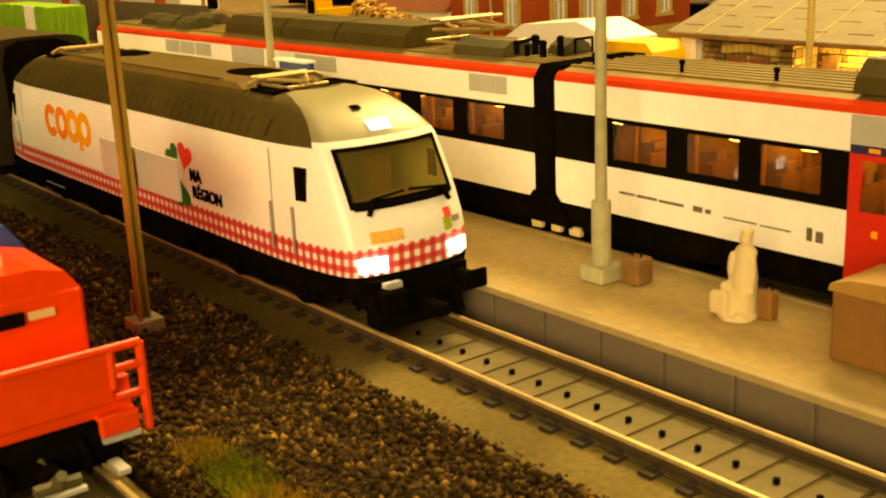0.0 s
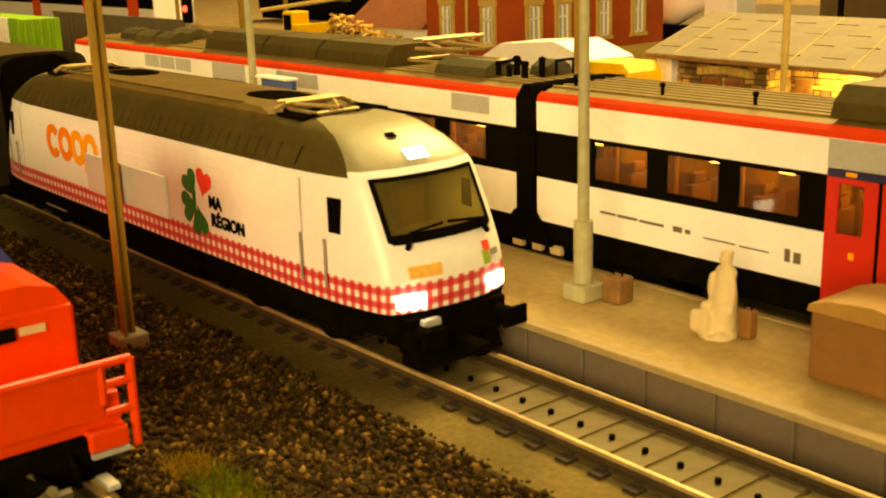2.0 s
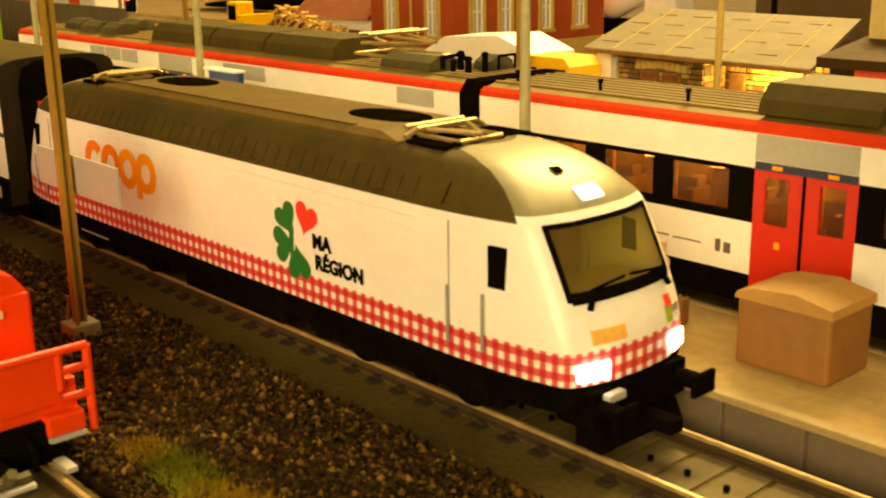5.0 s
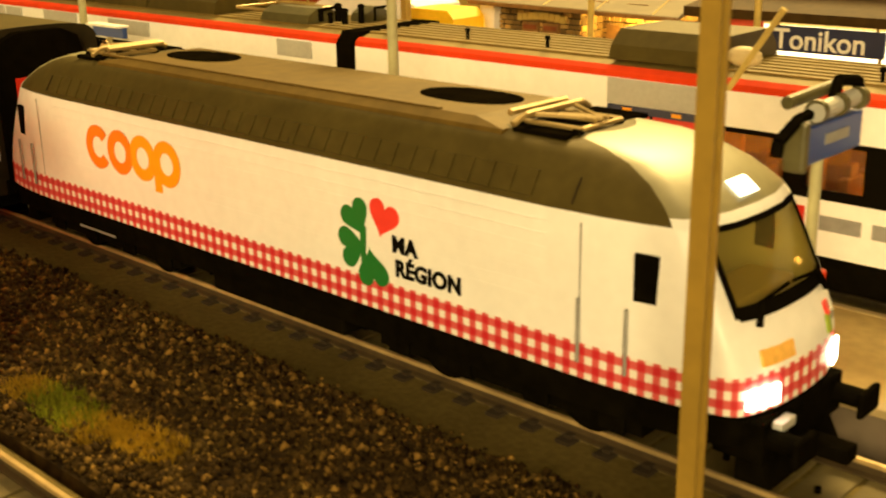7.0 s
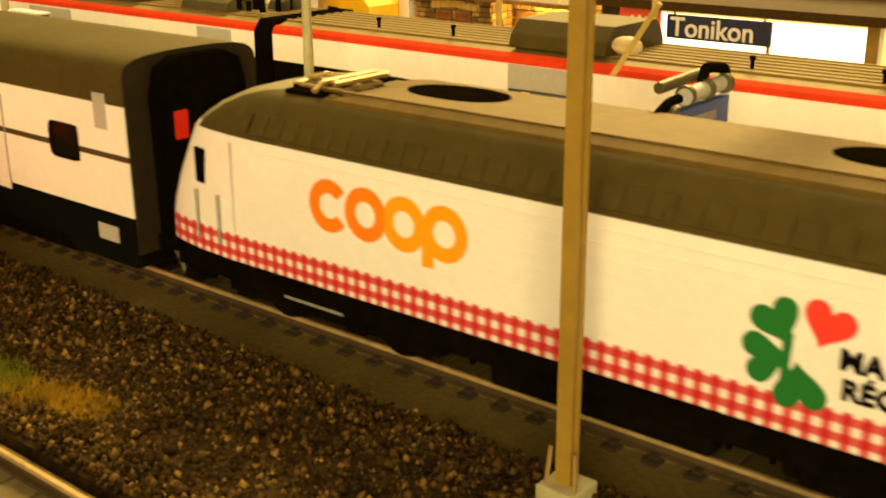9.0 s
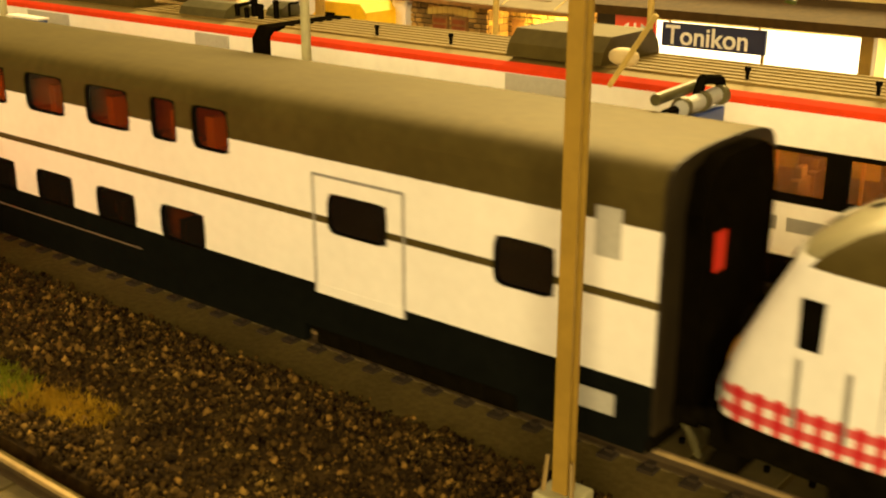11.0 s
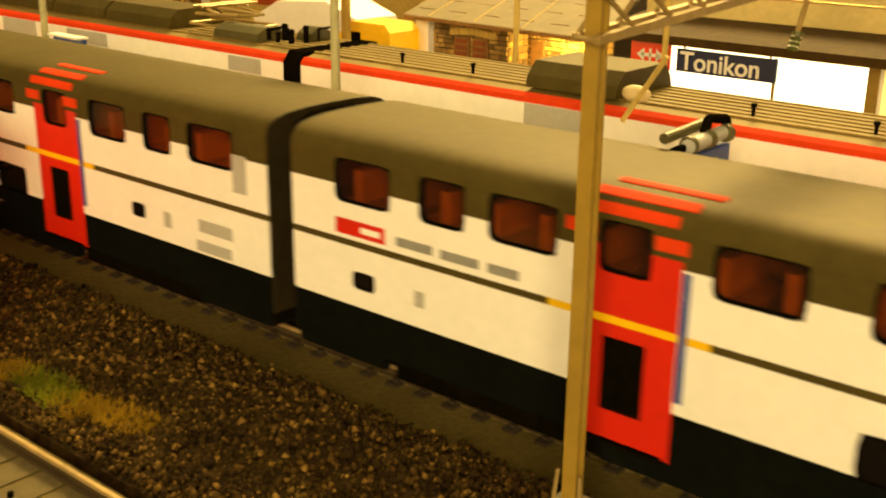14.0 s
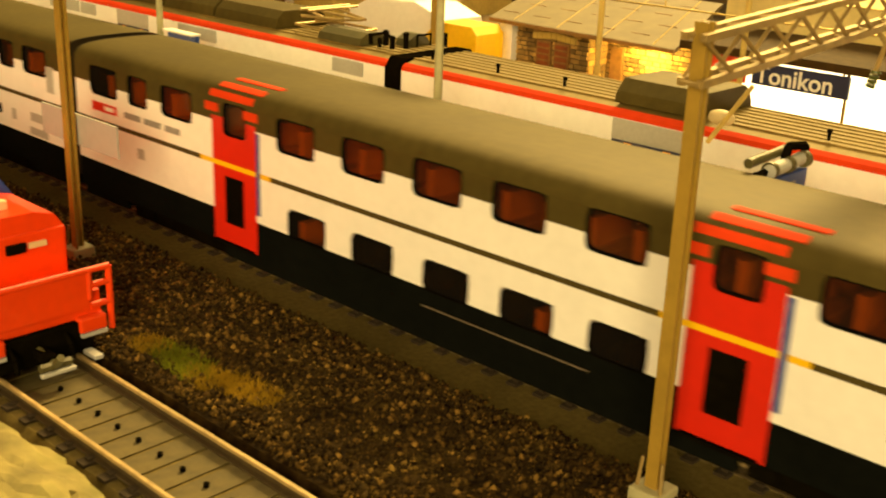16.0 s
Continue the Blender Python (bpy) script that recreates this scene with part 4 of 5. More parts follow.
part("gangway_bellows", prism([(53.6, 17), (87.4, 17), (87.4, 49.4), (85, 52.6), (56, 52.6), (53.6, 49.4)], -198.4, -191.8), "bellows", car_b, "black rubber bellows between two cars")
part("gangway_foot", prism([(-205, 15), (-185, 15), (-191.6, 22.5), (-198.4, 22.5)], 52.8, 60, "y"), "bellows", car_b)
for x0, x1 in ((-199.5, -196), (-192.5, -189.4), (-186.4, -182.8), (-178, -174.6)):
    part("hose_coupling", boxes((x0, x1, 52.9, 54.6, 13.2, 15.4), bevel=0.4), "ivory", car_b, "pale underfloor hose coupling")
# roof gear
def roof_box(parent, x0, x1, z1, m="dark", y0=60, y1=81, sl=2.5):
    bm = prism([(y0 - 1, 52.6), (y0, z1 - sl), (y0 + 3, z1), (y1 - 3, z1), (y1, z1 - sl), (y1 + 1, 52.6)], x0, x1)
    part("roof_box", bm, m, parent, "dark grey roof equipment housing")


for x0, x1 in ((-364, -326), (-324.6, -294), (-292.6, -258)):
    roof_box(car_a, x0, x1, 58.4)
for x0, x1, y0, y1 in ((-236, -216, 60, 70), (-212, -206, 72, 80), (-422, -408, 60, 68), (-404, -392, 60, 68), (-420, -404, 74, 82), (-440, -428, 62, 72)):
    roof_box(car_a, x0, x1, 56.4, "gear", y0, y1, 1.6)
z = 54.8
base = [((-252, 63, z), (-228, 63, z)), ((-252, 78, z), (-228, 78, z)), ((-252, 63, z), (-252, 78, z)), ((-228, 63, z), (-228, 78, z)),
        ((-250, 70, z + 1), (-226, 69, z + 4)), ((-226, 70, z + 4), (-246, 66, z + 5.4)), ((-226, 71, z + 4), (-246, 75, z + 5.4))]
part("pantograph_frame", rods(base, 0.45), "bronze", car_a)
part("pantograph_head", rods([((-246, 60, z + 5.8), (-246, 82, z + 5.8)), ((-242, 60, z + 5.8), (-242, 82, z + 5.8)), ((-250, 64, z + 3), (-232, 66, z + 3.6)), ((-250, 76, z + 3), (-232, 74, z + 3.6)), ((-244, 62, z + 5.8), (-240, 66, z + 3)), ((-244, 80, z + 5.8), (-240, 76, z + 3)), ((-252, 70, z + 2), (-236, 70, z + 2.6))], 0.5), "bronze", car_a, "brass pantograph head")
for x, y, h, r in ((-216, 64, 2.6, 0.8), (-211, 66, 4.0, 0.9), (-209.6, 62, 2.2, 0.7), (-205, 63, 3.2, 0.9), (-203, 67, 4.2, 0.8)):
    bm = bmesh.new()
    rod(bm, (x, y, 53.0), (x, y, 53.0 + h), r, 10)
    ball(bm, (x, y, 53.2 + h), r * 1.25, (1, 1, 0.7), 10)
    part("insulator", bm, "ink", car_a)
part("busbar", rods([((-216, 64, 55.8), (-211, 66, 57)), ((-211, 66, 57), (-205, 63, 56.4))], 0.45), "ink", car_a)
part("cable_hoop", rods([((-203, 72, 53), (-203, 72, 56.6)), ((-203, 72, 56.6), (-203, 78, 56.6)), ((-203, 78, 56.6), (-203, 78, 53))], 0.35), "ink", car_a)
for x in (-186, -160, -136, -60, -34, 0, 30):
    bm = boxes((x - 0.3, x + 0.3, 61.2, 61.8, 52.6, 54.6))
    rod(bm, (x, 61.5, 54.4), (x, 61.5, 55.2), 0.65, 10)
    part("roof_stud", bm, "ink", car_b)
roof_box(car_b, -116, -91, 58.4, "dark", 57.5, 81, 3)
for x0, x1, m in ((-402, -391, "lightgrey"), (-389.5, -378.5, "lightgrey"), (-377, -366, "lightgrey"), (-308, -285, "lightgrey"), (-222.5, -208.4, "lightgrey")):
    part("side_patch", boxes((x0, x1, 53.55, 54.05, 44.6, 48.9)), m, car_a, "light grey blank panel")
# line of small grey print, emblem and bars
for x0, x1, z0, z1 in ((-171, -166.4, 25.7, 26.2), (-165.8, -160, 25.6, 26.2), (-159.4, -152.6, 25.5, 26.1), (-150, -147.6, 25.1, 26.3), (-146.8, -145.4, 25.2, 26.1), (-142, -134, 25.0, 25.3), (-133, -126, 24.9, 25.2), (-122.4, -121.2, 24.0, 26.6), (-120.4, -118.8, 24.0, 26.2)):
    part("print_bar", boxes((x0, x1, 53.88, 54.02, z0, z1)), "kerb", car_b)
part("emblem", boxes((-78, -69, 53.86, 54.02, 25.4, 29.6)), "red", car_b, "red emblem panel")
for x0, x1 in ((-66, -58), (-56, -48), (-46, -38)):
    part("print_bar", boxes((x0, x1, 53.88, 54.02, 25.6, 28.4)), "greyprint", car_b)

# ---- things on the platform ----
def platform_lamp(x, y, sign=False):
    c = thing("platform_lamp", "grey platform lamp post on a square foot", "lamp post", "platform lamps", at=(x, y, 12.6))
    part("foot", boxes((-3.2, 3.2, -3.2, 3.2, 0, 3.6), bevel=0.5), "concrete", c)
    bm = bmesh.new()
    rod(bm, (0, 0, 3.4), (0, 0, 17), 2.0, 16)
    part("sleeve", bm, "concrete", c)
    bm = bmesh.new()
    rod(bm, (0, 0, 17), (0, 0, 63.4), 1.25, 14, 1.05)
    part("post", bm, "concrete", c)
    part("lamp_head", boxes((-7.5, 7.5, -3, 3, 63.0, 66.0), bevel=0.9), "ivory", c, "cream lamp head")
    return c


for x, y in ((-157.8, 34.6), (-297, 39), (-415, 39)):
    platform_lamp(x, y)
board = thing("platform_sign", "blue platform sign with a white edge on a post", "sign", at=(-286.5, 41, 12.6))
part("post", boxes((-0.6, 0.6, -0.6, 0.6, 0, 34)), "concrete", board)
part("panel", boxes((-8, 9, -0.8, 0.8, 33.4, 36.6), bevel=0.2), "blue", board)
part("edge", boxes((-8.3, 9.3, -2.6, 1.2, 36.6, 37.2)), "letter", board)

case = thing("suitcase", "small brown suitcase beside the lamp foot", "suitcase", at=(-151.6, 38.5, 12.6))
part("body", boxes((-2.5, 2.5, -2.3, 2.3, 0, 5.6), bevel=0.5), "wood", case)
part("handle", rods([((-1.2, 0, 5.5), (-1.2, 0, 6.4)), ((1.2, 0, 5.5), (1.2, 0, 6.4)), ((-1.2, 0, 6.4), (1.2, 0, 6.4))], 0.25), "ink", case)

crate = thing("freight_box", "large brown box, its lit top painted tan, on the platform", "box", at=(-89, 36, 12.6))
part("body", boxes((-11.5, 6.6, -6.8, 7.5, 0, 12.4), bevel=0.7), "case", crate)
# Cover is paler than the body: the light on top is in its colour.
part("cover", prism([(-12, 12.2), (7.0, 12.2), (6.8, 13.8), (0, 15.2), (-8, 14.6), (-11.6, 13.4)], -7.1, 7.8, "y"), "casetop", crate, "cover painted tan for the light on its top")

orange_box = thing("parcel_bin", "orange open bin with a raised back on the platform", "container", at=(-65, 38, 12.6))
part("body", boxes((-7, 6.8, -3.4, 3.6, 0.6, 5.6), bevel=0.5), "orange", orange_box)
part("back", boxes((-7, 6.8, 2.2, 3.8, 5.0, 10.2), bevel=0.4), "vermilion", orange_box, "darker orange back board")
part("plinth", boxes((-6.4, 6.2, -2.8, 3.0, 0, 0.7)), "wood", orange_box)

# little unpainted figurine: one plain mesh
bm = bmesh.new()
rod(bm, (-0.2, 0, 0.9), (0.3, 0, 8), 3.0, 20, 2.6)
rod(bm, (0.3, 0, 7.6), (0.5, 0, 13.4), 2.7, 20, 1.7)
for c0, r, sc in (((0.5, 0, 12.6), 2.1, (1.2, 0.8, 0.75)), ((0.6, -0.3, 15.2), 1.35, (1, 1, 1.15)), ((0.7, 0, 16.4), 1.4, (1.0, 1.0, 0.5)), ((-1.9, -1.4, 9.6), 0.95, (0.9, 0.9, 3.2)), ((2.7, -0.6, 9.2), 0.95, (0.8, 0.9, 3.2)),
                  ((-2.4, -2.6, 6.2), 1.0, (1.0, 1.3, 0.8)), ((2.6, -1.0, 5.6), 0.8, (1, 1, 1))):
    ball(bm, c0, r, sc, 14)
box(bm, -5.0, -0.6, -4.6, -2.6, 0.8, 5.2, 0.6)
for x in (-1.3, 1.6):
    ball(bm, (x, -2.4, 1.0), 1.0, (0.9, 1.9, 0.7), 10)
rod(bm, (-0.4, -0.9, 0), (-0.4, -0.9, 0.7), 4.0, 20)
fig = obj("figurine", bm, ["ivory"], smooth=True)
melt = fig.modifiers.new("melt", "REMESH")
melt.mode, melt.voxel_size, melt.use_smooth_shade = "VOXEL", 0.0004, True
fig.scale = (0.92, 0.92, 1.0)
fig.location = (-0.1236, 0.0366, 0.0126)
tagged(fig, "unpainted cream plastic figurine on the platform", "figurine")
bag = thing("travel_bag", "small dark brown bag beside the figurine", "bag", at=(-119.6, 39.0, 12.6))
part("body", boxes((-1.4, 1.4, -1.3, 1.3, 0, 5.6), bevel=0.5), "case", bag)
part("handle", rods([((-0.7, 0, 5.5), (-0.7, 0, 6.4)), ((0.7, 0, 5.5), (0.7, 0, 6.4)), ((-0.7, 0, 6.4), (0.7, 0, 6.4))], 0.2), "ink", bag)

# small station sign with a row of clocks and speakers on a post
sg = thing("platform_clock_sign", "blue platform sign with grey housing on a post", "sign", at=(-52, 20.6, 12.6))
sg.rotation_euler = (0, 0, radians(90))
bm = bmesh.new()
rod(bm, (0, 0, 0), (0, 0, 36), 0.9, 12)
part("post", bm, "concrete", sg)
part("panel", boxes((-6.5, 13, -0.9, 0.9, 34.6, 40.4), bevel=0.3), "blue", sg)
part("text_bar", boxes((0, 8, -1.05, -0.85, 37, 38.6)), "greyprint", sg)
part("housing", boxes((-8.2, -6.4, -1.8, 1.8, 34, 41.5), bevel=0.6), "gear", sg)
bm = bmesh.new()
rod(bm, (-4, -1, 42.4), (12.5, 0, 42.6), 1.4, 14)
part("tube_lamp", bm, "lightgrey", sg)
for x in (-3, 4, 11):
    bm = bmesh.new()
    rod(bm, (x - 0.6, -0.7, 42.5), (x + 0.6, -0.7, 42.5), 1.75, 14)
    part("clamp", bm, "gear", sg)
bm = bmesh.new()
rod(bm, (-8, 1.6, 44.2), (8, 1.9, 44.6), 1.0, 12)
part("tube_lamp", bm, "gear", sg)
part("bracket", rods([((-13, 0, 39.5), (-7, 0, 42)), ((-7, 0, 42), (3, 0, 42.2)), ((3, 0, 42), (5, 0, 46)), ((5, 0, 46), (12, 0, 45)), ((12, 0, 45), (13, 0, 42.4)), ((-13, 0, 39.5), (-13.4, 0, 37.4))], 0.9), "ink", sg)


# ---- catenary masts with a cross beam ----
def mast(x, y, top, sx, plate=False):
    c = thing("catenary_mast", "khaki catenary mast on a concrete foot", "mast", "catenary masts", at=(x, y, 3))
    part("foot", boxes((-3.2, 3.2, -3.2, 3.2, 0, 6), bevel=0.35), "concrete", c, "pale concrete foot")
    w = sx / 2
    part("web", boxes((-w * 0.3, w * 0.3, -w * 0.6, w * 0.6, 6, top)), "mast", c)
    for s0 in (-1, 1):
        d = s0 * w * 0.55
        part("flange", prism([(-w * 0.8, d - 0.3), (w * 0.8, d - 0.3), (w * 0.8, d + 0.3), (-w * 0.8, d + 0.3)], 6, top, "z"), "mast", c)
    for a in (-1, 1):
        part("anchor", rods([((a * 2.4, -1.6, 5.6), (a * 2.0, -1.2, 11.5))], 0.35), "bronze", c)
    if plate:
        part("plate", boxes((-18, 19.5, 2.0, 2.6, 33.4, 41.6), bevel=0.1), "grey", c, "blank grey plate fixed to the mast")
    return c


mast(-41.0, -30.6, 86, 3.0)
mast(-215.8, -41.5, 110, 3.0, True)
beam = thing("cross_beam", "lattice cross beam spanning the tracks", "beam", at=(-41.0, -29.0, 0))
beam.rotation_euler = (radians(3.0), 0, 0)
L = 330
for dz, dy in ((80, 0), (87, 0)):
    for dx in (-1.7, 1.7):
        part("chord", boxes((dx - 0.6, dx + 0.6, 0, L, dz - 0.6, dz + 0.6)), "bronze", beam)
for k in range(33):
    y0 = k * 10
    part("brace", rods([((-1.7, y0, 80), (-1.7, y0 + 10, 87)), ((1.7, y0 + 10, 80), (1.7, y0, 87)), ((-1.7, y0, 80), (1.7, y0, 80)), ((-1.7, y0, 87), (1.7, y0 + 10, 87))], 0.4, 5), "bronze", beam)
part("hanger", rods([((0, 64.6, 80), (2.6, 64.6, 77)), ((2.6, 64.6, 77), (1.2, 64.6, 71))], 0.5), "bronze", beam)
bm = bmesh.new()
for k in range(4):
    rod(bm, (1.5 - k * 0.25, 64.6, 71.6 - k * 0.9), (1.4 - k * 0.25, 64.6, 71.1 - k * 0.9), 1.0, 10)
part("insulator", bm, "olive", beam, "green ribbed insulator")
part("steady_arm", rods([((-24, 64.6, 64.5), (-33.5, 64.6, 50.5))], 0.55), "sandstone", beam, "pale steady arm")
bm = bmesh.new()
ball(bm, (-32.5, 68, 55.5), 2.2, (1.5, 0.8, 0.8), 12)
part("insulator", bm, "ivory", beam)
mast(-42.5, 140, 92, 3.0)


def wire(y, z, x0, x1, r=0.25):
    bm = bmesh.new()
    rod(bm, (x0, y, z), (x1, y, z), r, 6)
    c = thing("contact_wire", "thin copper coloured contact wire over the track", "wire", "contact wires")
    part("strand", bm, "wire", c)
    bm = bmesh.new()
    rod(bm, (x0, y, z + 11), (x1, y, z + 11), r, 6)
    for k in range(12):
        x = x0 + (x1 - x0) * (k + 0.5) / 12
        rod(bm, (x, y, z), (x, y, z + 11), r * 0.8, 5)
    part("carrier", bm, "wire", c)


wire(70.5, 76, -600, 300)
wire(118, 76, -600, 300)

cant = thing("cantilever_arm", "pale cantilever arm with green insulators on a mast", "cantilever", at=(-272, 152, 3))
part("mast_shaft", boxes((-1.3, 1.3, -1.3, 1.3, 0, 84)), "mast", cant)
part("arm", rods([((-207, -2, 54.5), (-1, -2, 75.6))], 0.9), "sandstone", cant, "pale tube arm")
for x, z in ((-136, 62.8), (-114, 65.0)):
    bm = bmesh.new()
    for k in range(5):
        rod(bm, (x - 2 + k, -2, z - 1), (x - 1.5 + k, -2, z - 1), 2.0, 12)
    part("insulator", bm, "olive", cant)

# ---- orange shunter on the front track ----
sh = thing("shunting_locomotive", "bright orange model shunting locomotive with end railing", "locomotive", at=(-160, -83, 0))
part("hood", prism([(-12.6, 20), (12.6, 20), (12.8, 33.0), (10.4, 36.4), (6, 37.6), (-6, 37.6), (-10.4, 36.4), (-12.8, 33.0)], -150, -7), "vermilion", sh, "orange hood with rounded shoulders", False)
part("hood_front", boxes((-7.4, -6.4, -12.4, 12.4, 20.2, 33.5), bevel=0.4), "vermilion", sh)
part("blue_roof", prism([(-11, 36), (11, 36), (8, 40.5), (-8, 40.5)], -150, -26), "blue", sh, "dark blue roof panel")
part("frame", boxes((-150, 0, -15.4, 15.4, 14.8, 20), bevel=0.4), "vermilion", sh)
part("front_apron", boxes((-1.2, 1.0, -15.4, 15.4, 14.6, 20.4), bevel=0.3), "vermilion", sh)
part("draw_gear", boxes((-6, 2.4, -12.6, 12.6, 7.6, 14.6), bevel=0.5), "black", sh)
part("coupling", rods([((2, 0, 11), (9, 0, 10)), ((9, 0, 10), (11.5, 0, 12.4)), ((9, -3.4, 10), (9, 3.4, 10))], 0.9), "gear", sh, "dark coupling hook")
part("coupling_bar", boxes((9.4, 10.6, -3.8, 3.8, 8.4, 9.2), bevel=0.2), "lightgrey", sh, "pale coupling bar")
for y in (-6.2, 6.2):
    part("brake_hose", rods([((1.5, y, 13.6), (4.4, y, 11)), ((4.4, y, 11), (4.8, y, 8.2))], 0.55), "black", sh)
for y in (-10.5, 12.4):
    part("corner_step", boxes((-2, 3.2, y - 3.2, y + 3.2, 12.0, 15.4), bevel=0.5), "vermilion", sh)
    part("tread", boxes((-1.6, 3.4, y - 3.0, y + 3.0, 11.2, 12.0)), "grey", sh)
part("apron_stripe", boxes((1.0, 1.15, -9, 7, 16.8, 17.6)), "faded", sh)
part("fuel_tank", boxes((-100, -40, -14, 14, 8, 14.8), bevel=0.6), "black", sh)
for x in (-16, -34, -110, -128):
    for y in (-8.6, 8.6):
        bm = bmesh.new()
        rod(bm, (x, y - 1.4, 12.6), (x, y + 1.4, 12.6), 5.2, 22)
        part("wheel", bm, "black", sh)
part("railing", rods([((1.6, -17, 25.4), (1.6, 17.4, 25.4)), ((1.6, -17, 13), (1.6, -17, 25.4)), ((1.6, 17.4, 11), (1.6, 17.4, 25.4)), ((1.6, 12.6, 19), (1.6, 12.6, 25.4)), ((1.6, 12.6, 22), (1.6, 17.4, 22)), ((1.6, 12.6, 17.4), (1.6, 17.4, 17.4))], 0.75, 8), "vermilion", sh, "orange end railing")
part("rail_panel", boxes((0.9, 1.9, -16.6, 12.4, 17, 25.0)), "vermilion", sh)
part("marker_lamp", boxes((-6.5, -5.6, -1.2, 3.2, 29.6, 31.8), bevel=0.3), "ink", sh)
for y in (-6.4, 5.8):
    part("marker_bar", boxes((-6.5, -5.9, y - 2, y + 2, 30.2, 31.4)), "ivory", sh)
part("lamp_top", boxes((-14, -12, 1, 3, 37.4, 39.6), bevel=0.4), "ivory", sh)
part("underframe", boxes((-148, -3, -11, 11, 8.4, 15)), "black", sh)
for x in (-20, -48, -110):
    for y in (-8.6, 8.6):
        bm = bmesh.new()
        rod(bm, (x, y - 1.4, 13.0), (x, y + 1.4, 13.0), 5.7, 20)
        part("wheel", bm, "black", sh)
part("coupling", boxes((0, 8, -1.4, 1.4, 9.5, 11.5), bevel=0.3), "black", sh)
part("rail_guard", boxes((3, 8, 9.4, 11.4, 7.6, 8.6), bevel=0.2), "grey", sh)

rock = thing("plaster_rock", "pale plaster rock edge beside the front track", "rock", at=(-126, -108.5, 3))
bm = bmesh.new()
bmesh.ops.create_icosphere(bm, subdivisions=4, radius=1.0)
for v in bm.verts:
    n = noise.noise(v.co * 2.2) * 0.35 + noise.noise(v.co * 7) * 0.12
    v.co = Vector((v.co.x * 27, v.co.y * 12, max(v.co.z, -0.2) * 6)) * (1 + n) * MM
part("body", bm, "rockface", rock)

# ---- behind the standing train: hut, station, houses, vehicles ----
hut = thing("stone_hut", "field stone hut with a shallow slab roof and lit porch", "hut", at=(0, 0, 3))
part("wall_core", boxes((-263, -224.4, 193, 240, 0, 41.5), (-224.4, -184, 206, 240, 0, 41)), "mortar", hut)
part("white_panel", boxes((-269, -262, 189, 194, 10, 42.6), bevel=0.2), "white", hut, "white end panel")
bm = bmesh.new()
top = [(-270, 183, 43.2), (-178, 183, 42.1), (-196, 246, 52.7), (-289, 246, 53.4)]
vs = [bm.verts.new([c * MM for c in p]) for p in top] + [bm.verts.new((p[0] * MM, p[1] * MM, (p[2] - 1.5) * MM)) for p in top]
for q in ((0, 1, 2, 3), (7, 6, 5, 4), (0, 4, 5, 1), (1, 5, 6, 2), (2, 6, 7, 3), (3, 7, 4, 0)):
    bm.faces.new([vs[i] for i in q])
part("roof", bm, "slate", hut, "pale slab roof")
part("eave", prism([(-269.6, 41.6), (-178, 40.5), (-178, 41.9), (-269.6, 43.0)], 182.4, 183.6, "y"), "wood", hut)


def on_slope(u, v):
    """A place on the roof: u along the eave, v up the slope, both 0 to 1."""
    p = [top[0][i] + (top[1][i] - top[0][i]) * u for i in range(3)]
    q = [top[3][i] + (top[2][i] - top[3][i]) * u for i in range(3)]
    return [p[i] + (q[i] - p[i]) * v for i in range(3)]


for r in range(4):
    for k in range(5):
        x, y, z = on_slope((k + 0.15 + (r % 2) * 0.45) / 5.6, 0.16 + r * 0.22)
        part("roof_slab", boxes((x, x + 8.5, y, y + 0.55, z - 0.3, z + 0.22)), "wood", hut)
for k in range(4):
    p, q = on_slope(0.14 + k * 0.25, 0.02), on_slope(0.14 + k * 0.25, 0.98)
    part("roof_seam", rods([((p[0], p[1], p[2] + 0.1), (q[0], q[1], q[2] + 0.1))], 0.25, 5), "sandstone", hut)
for x0, x1 in ((-250, -242.5), (-240.5, -233)):
    win = part("window", boxes((x0, x1, 191.0, 192.6, 22, 35.6)), "wood", hut, "brown wooden window shutter")
    for k in range(5):
        part("shutter_slat", boxes((x0 + 0.8, x1 - 0.8, 190.6, 191.1, 23 + k * 2.5, 24.6 + k * 2.5)), "redroof", win)
for k in range(9):
    x = -252.4 + k * 2.5
    part("lintel_stone", boxes((x, x + 2.2, 191.2, 193.2, 35.8 + 0.9 * math.sin(k / 8 * math.pi), 38.4 + 0.9 * math.sin(k / 8 * math.pi))), "sandstone", hut)
part("porch_door", boxes((-221.6, -215.6, 204.6, 206.2, 8, 35)), "wood", hut)
part("porch_light", boxes((-196, -194.4, 198, 199.6, 38.6, 39.6)), "porch", hut, "glowing porch lamp")
porch = bpy.data.lights.new("porch_light", "POINT")
porch.energy, porch.color, porch.shadow_soft_size = 0.105, (1.0, 0.62, 0.13), 0.004
lp = new("porch_light", porch)
lp.location = (-0.200, 0.1975, 0.037)
rng = random.Random(5)


def stonework(x0, x1, y, z0, z1, parent):
    z = z0
    while z < z1:
        h = rng.uniform(1.5, 2.3)
        x = x0
        while x < x1:
            w = rng.uniform(1.8, 4.6)
            if x1 - x - w < 2:
                w = x1 - x
            part("stone", boxes((x + 0.25, x + w - 0.25, y - rng.uniform(0.3, 1.1), y + 0.5, z + 0.25, min(z + h, z1) - 0.2), bevel=0.0), "fieldstone", parent)
            x += w
        z += h


stonework(-263, -224, 193, 22, 42, hut)
stonework(-224.4, -184, 206, 18, 41, hut)
z = 19.0
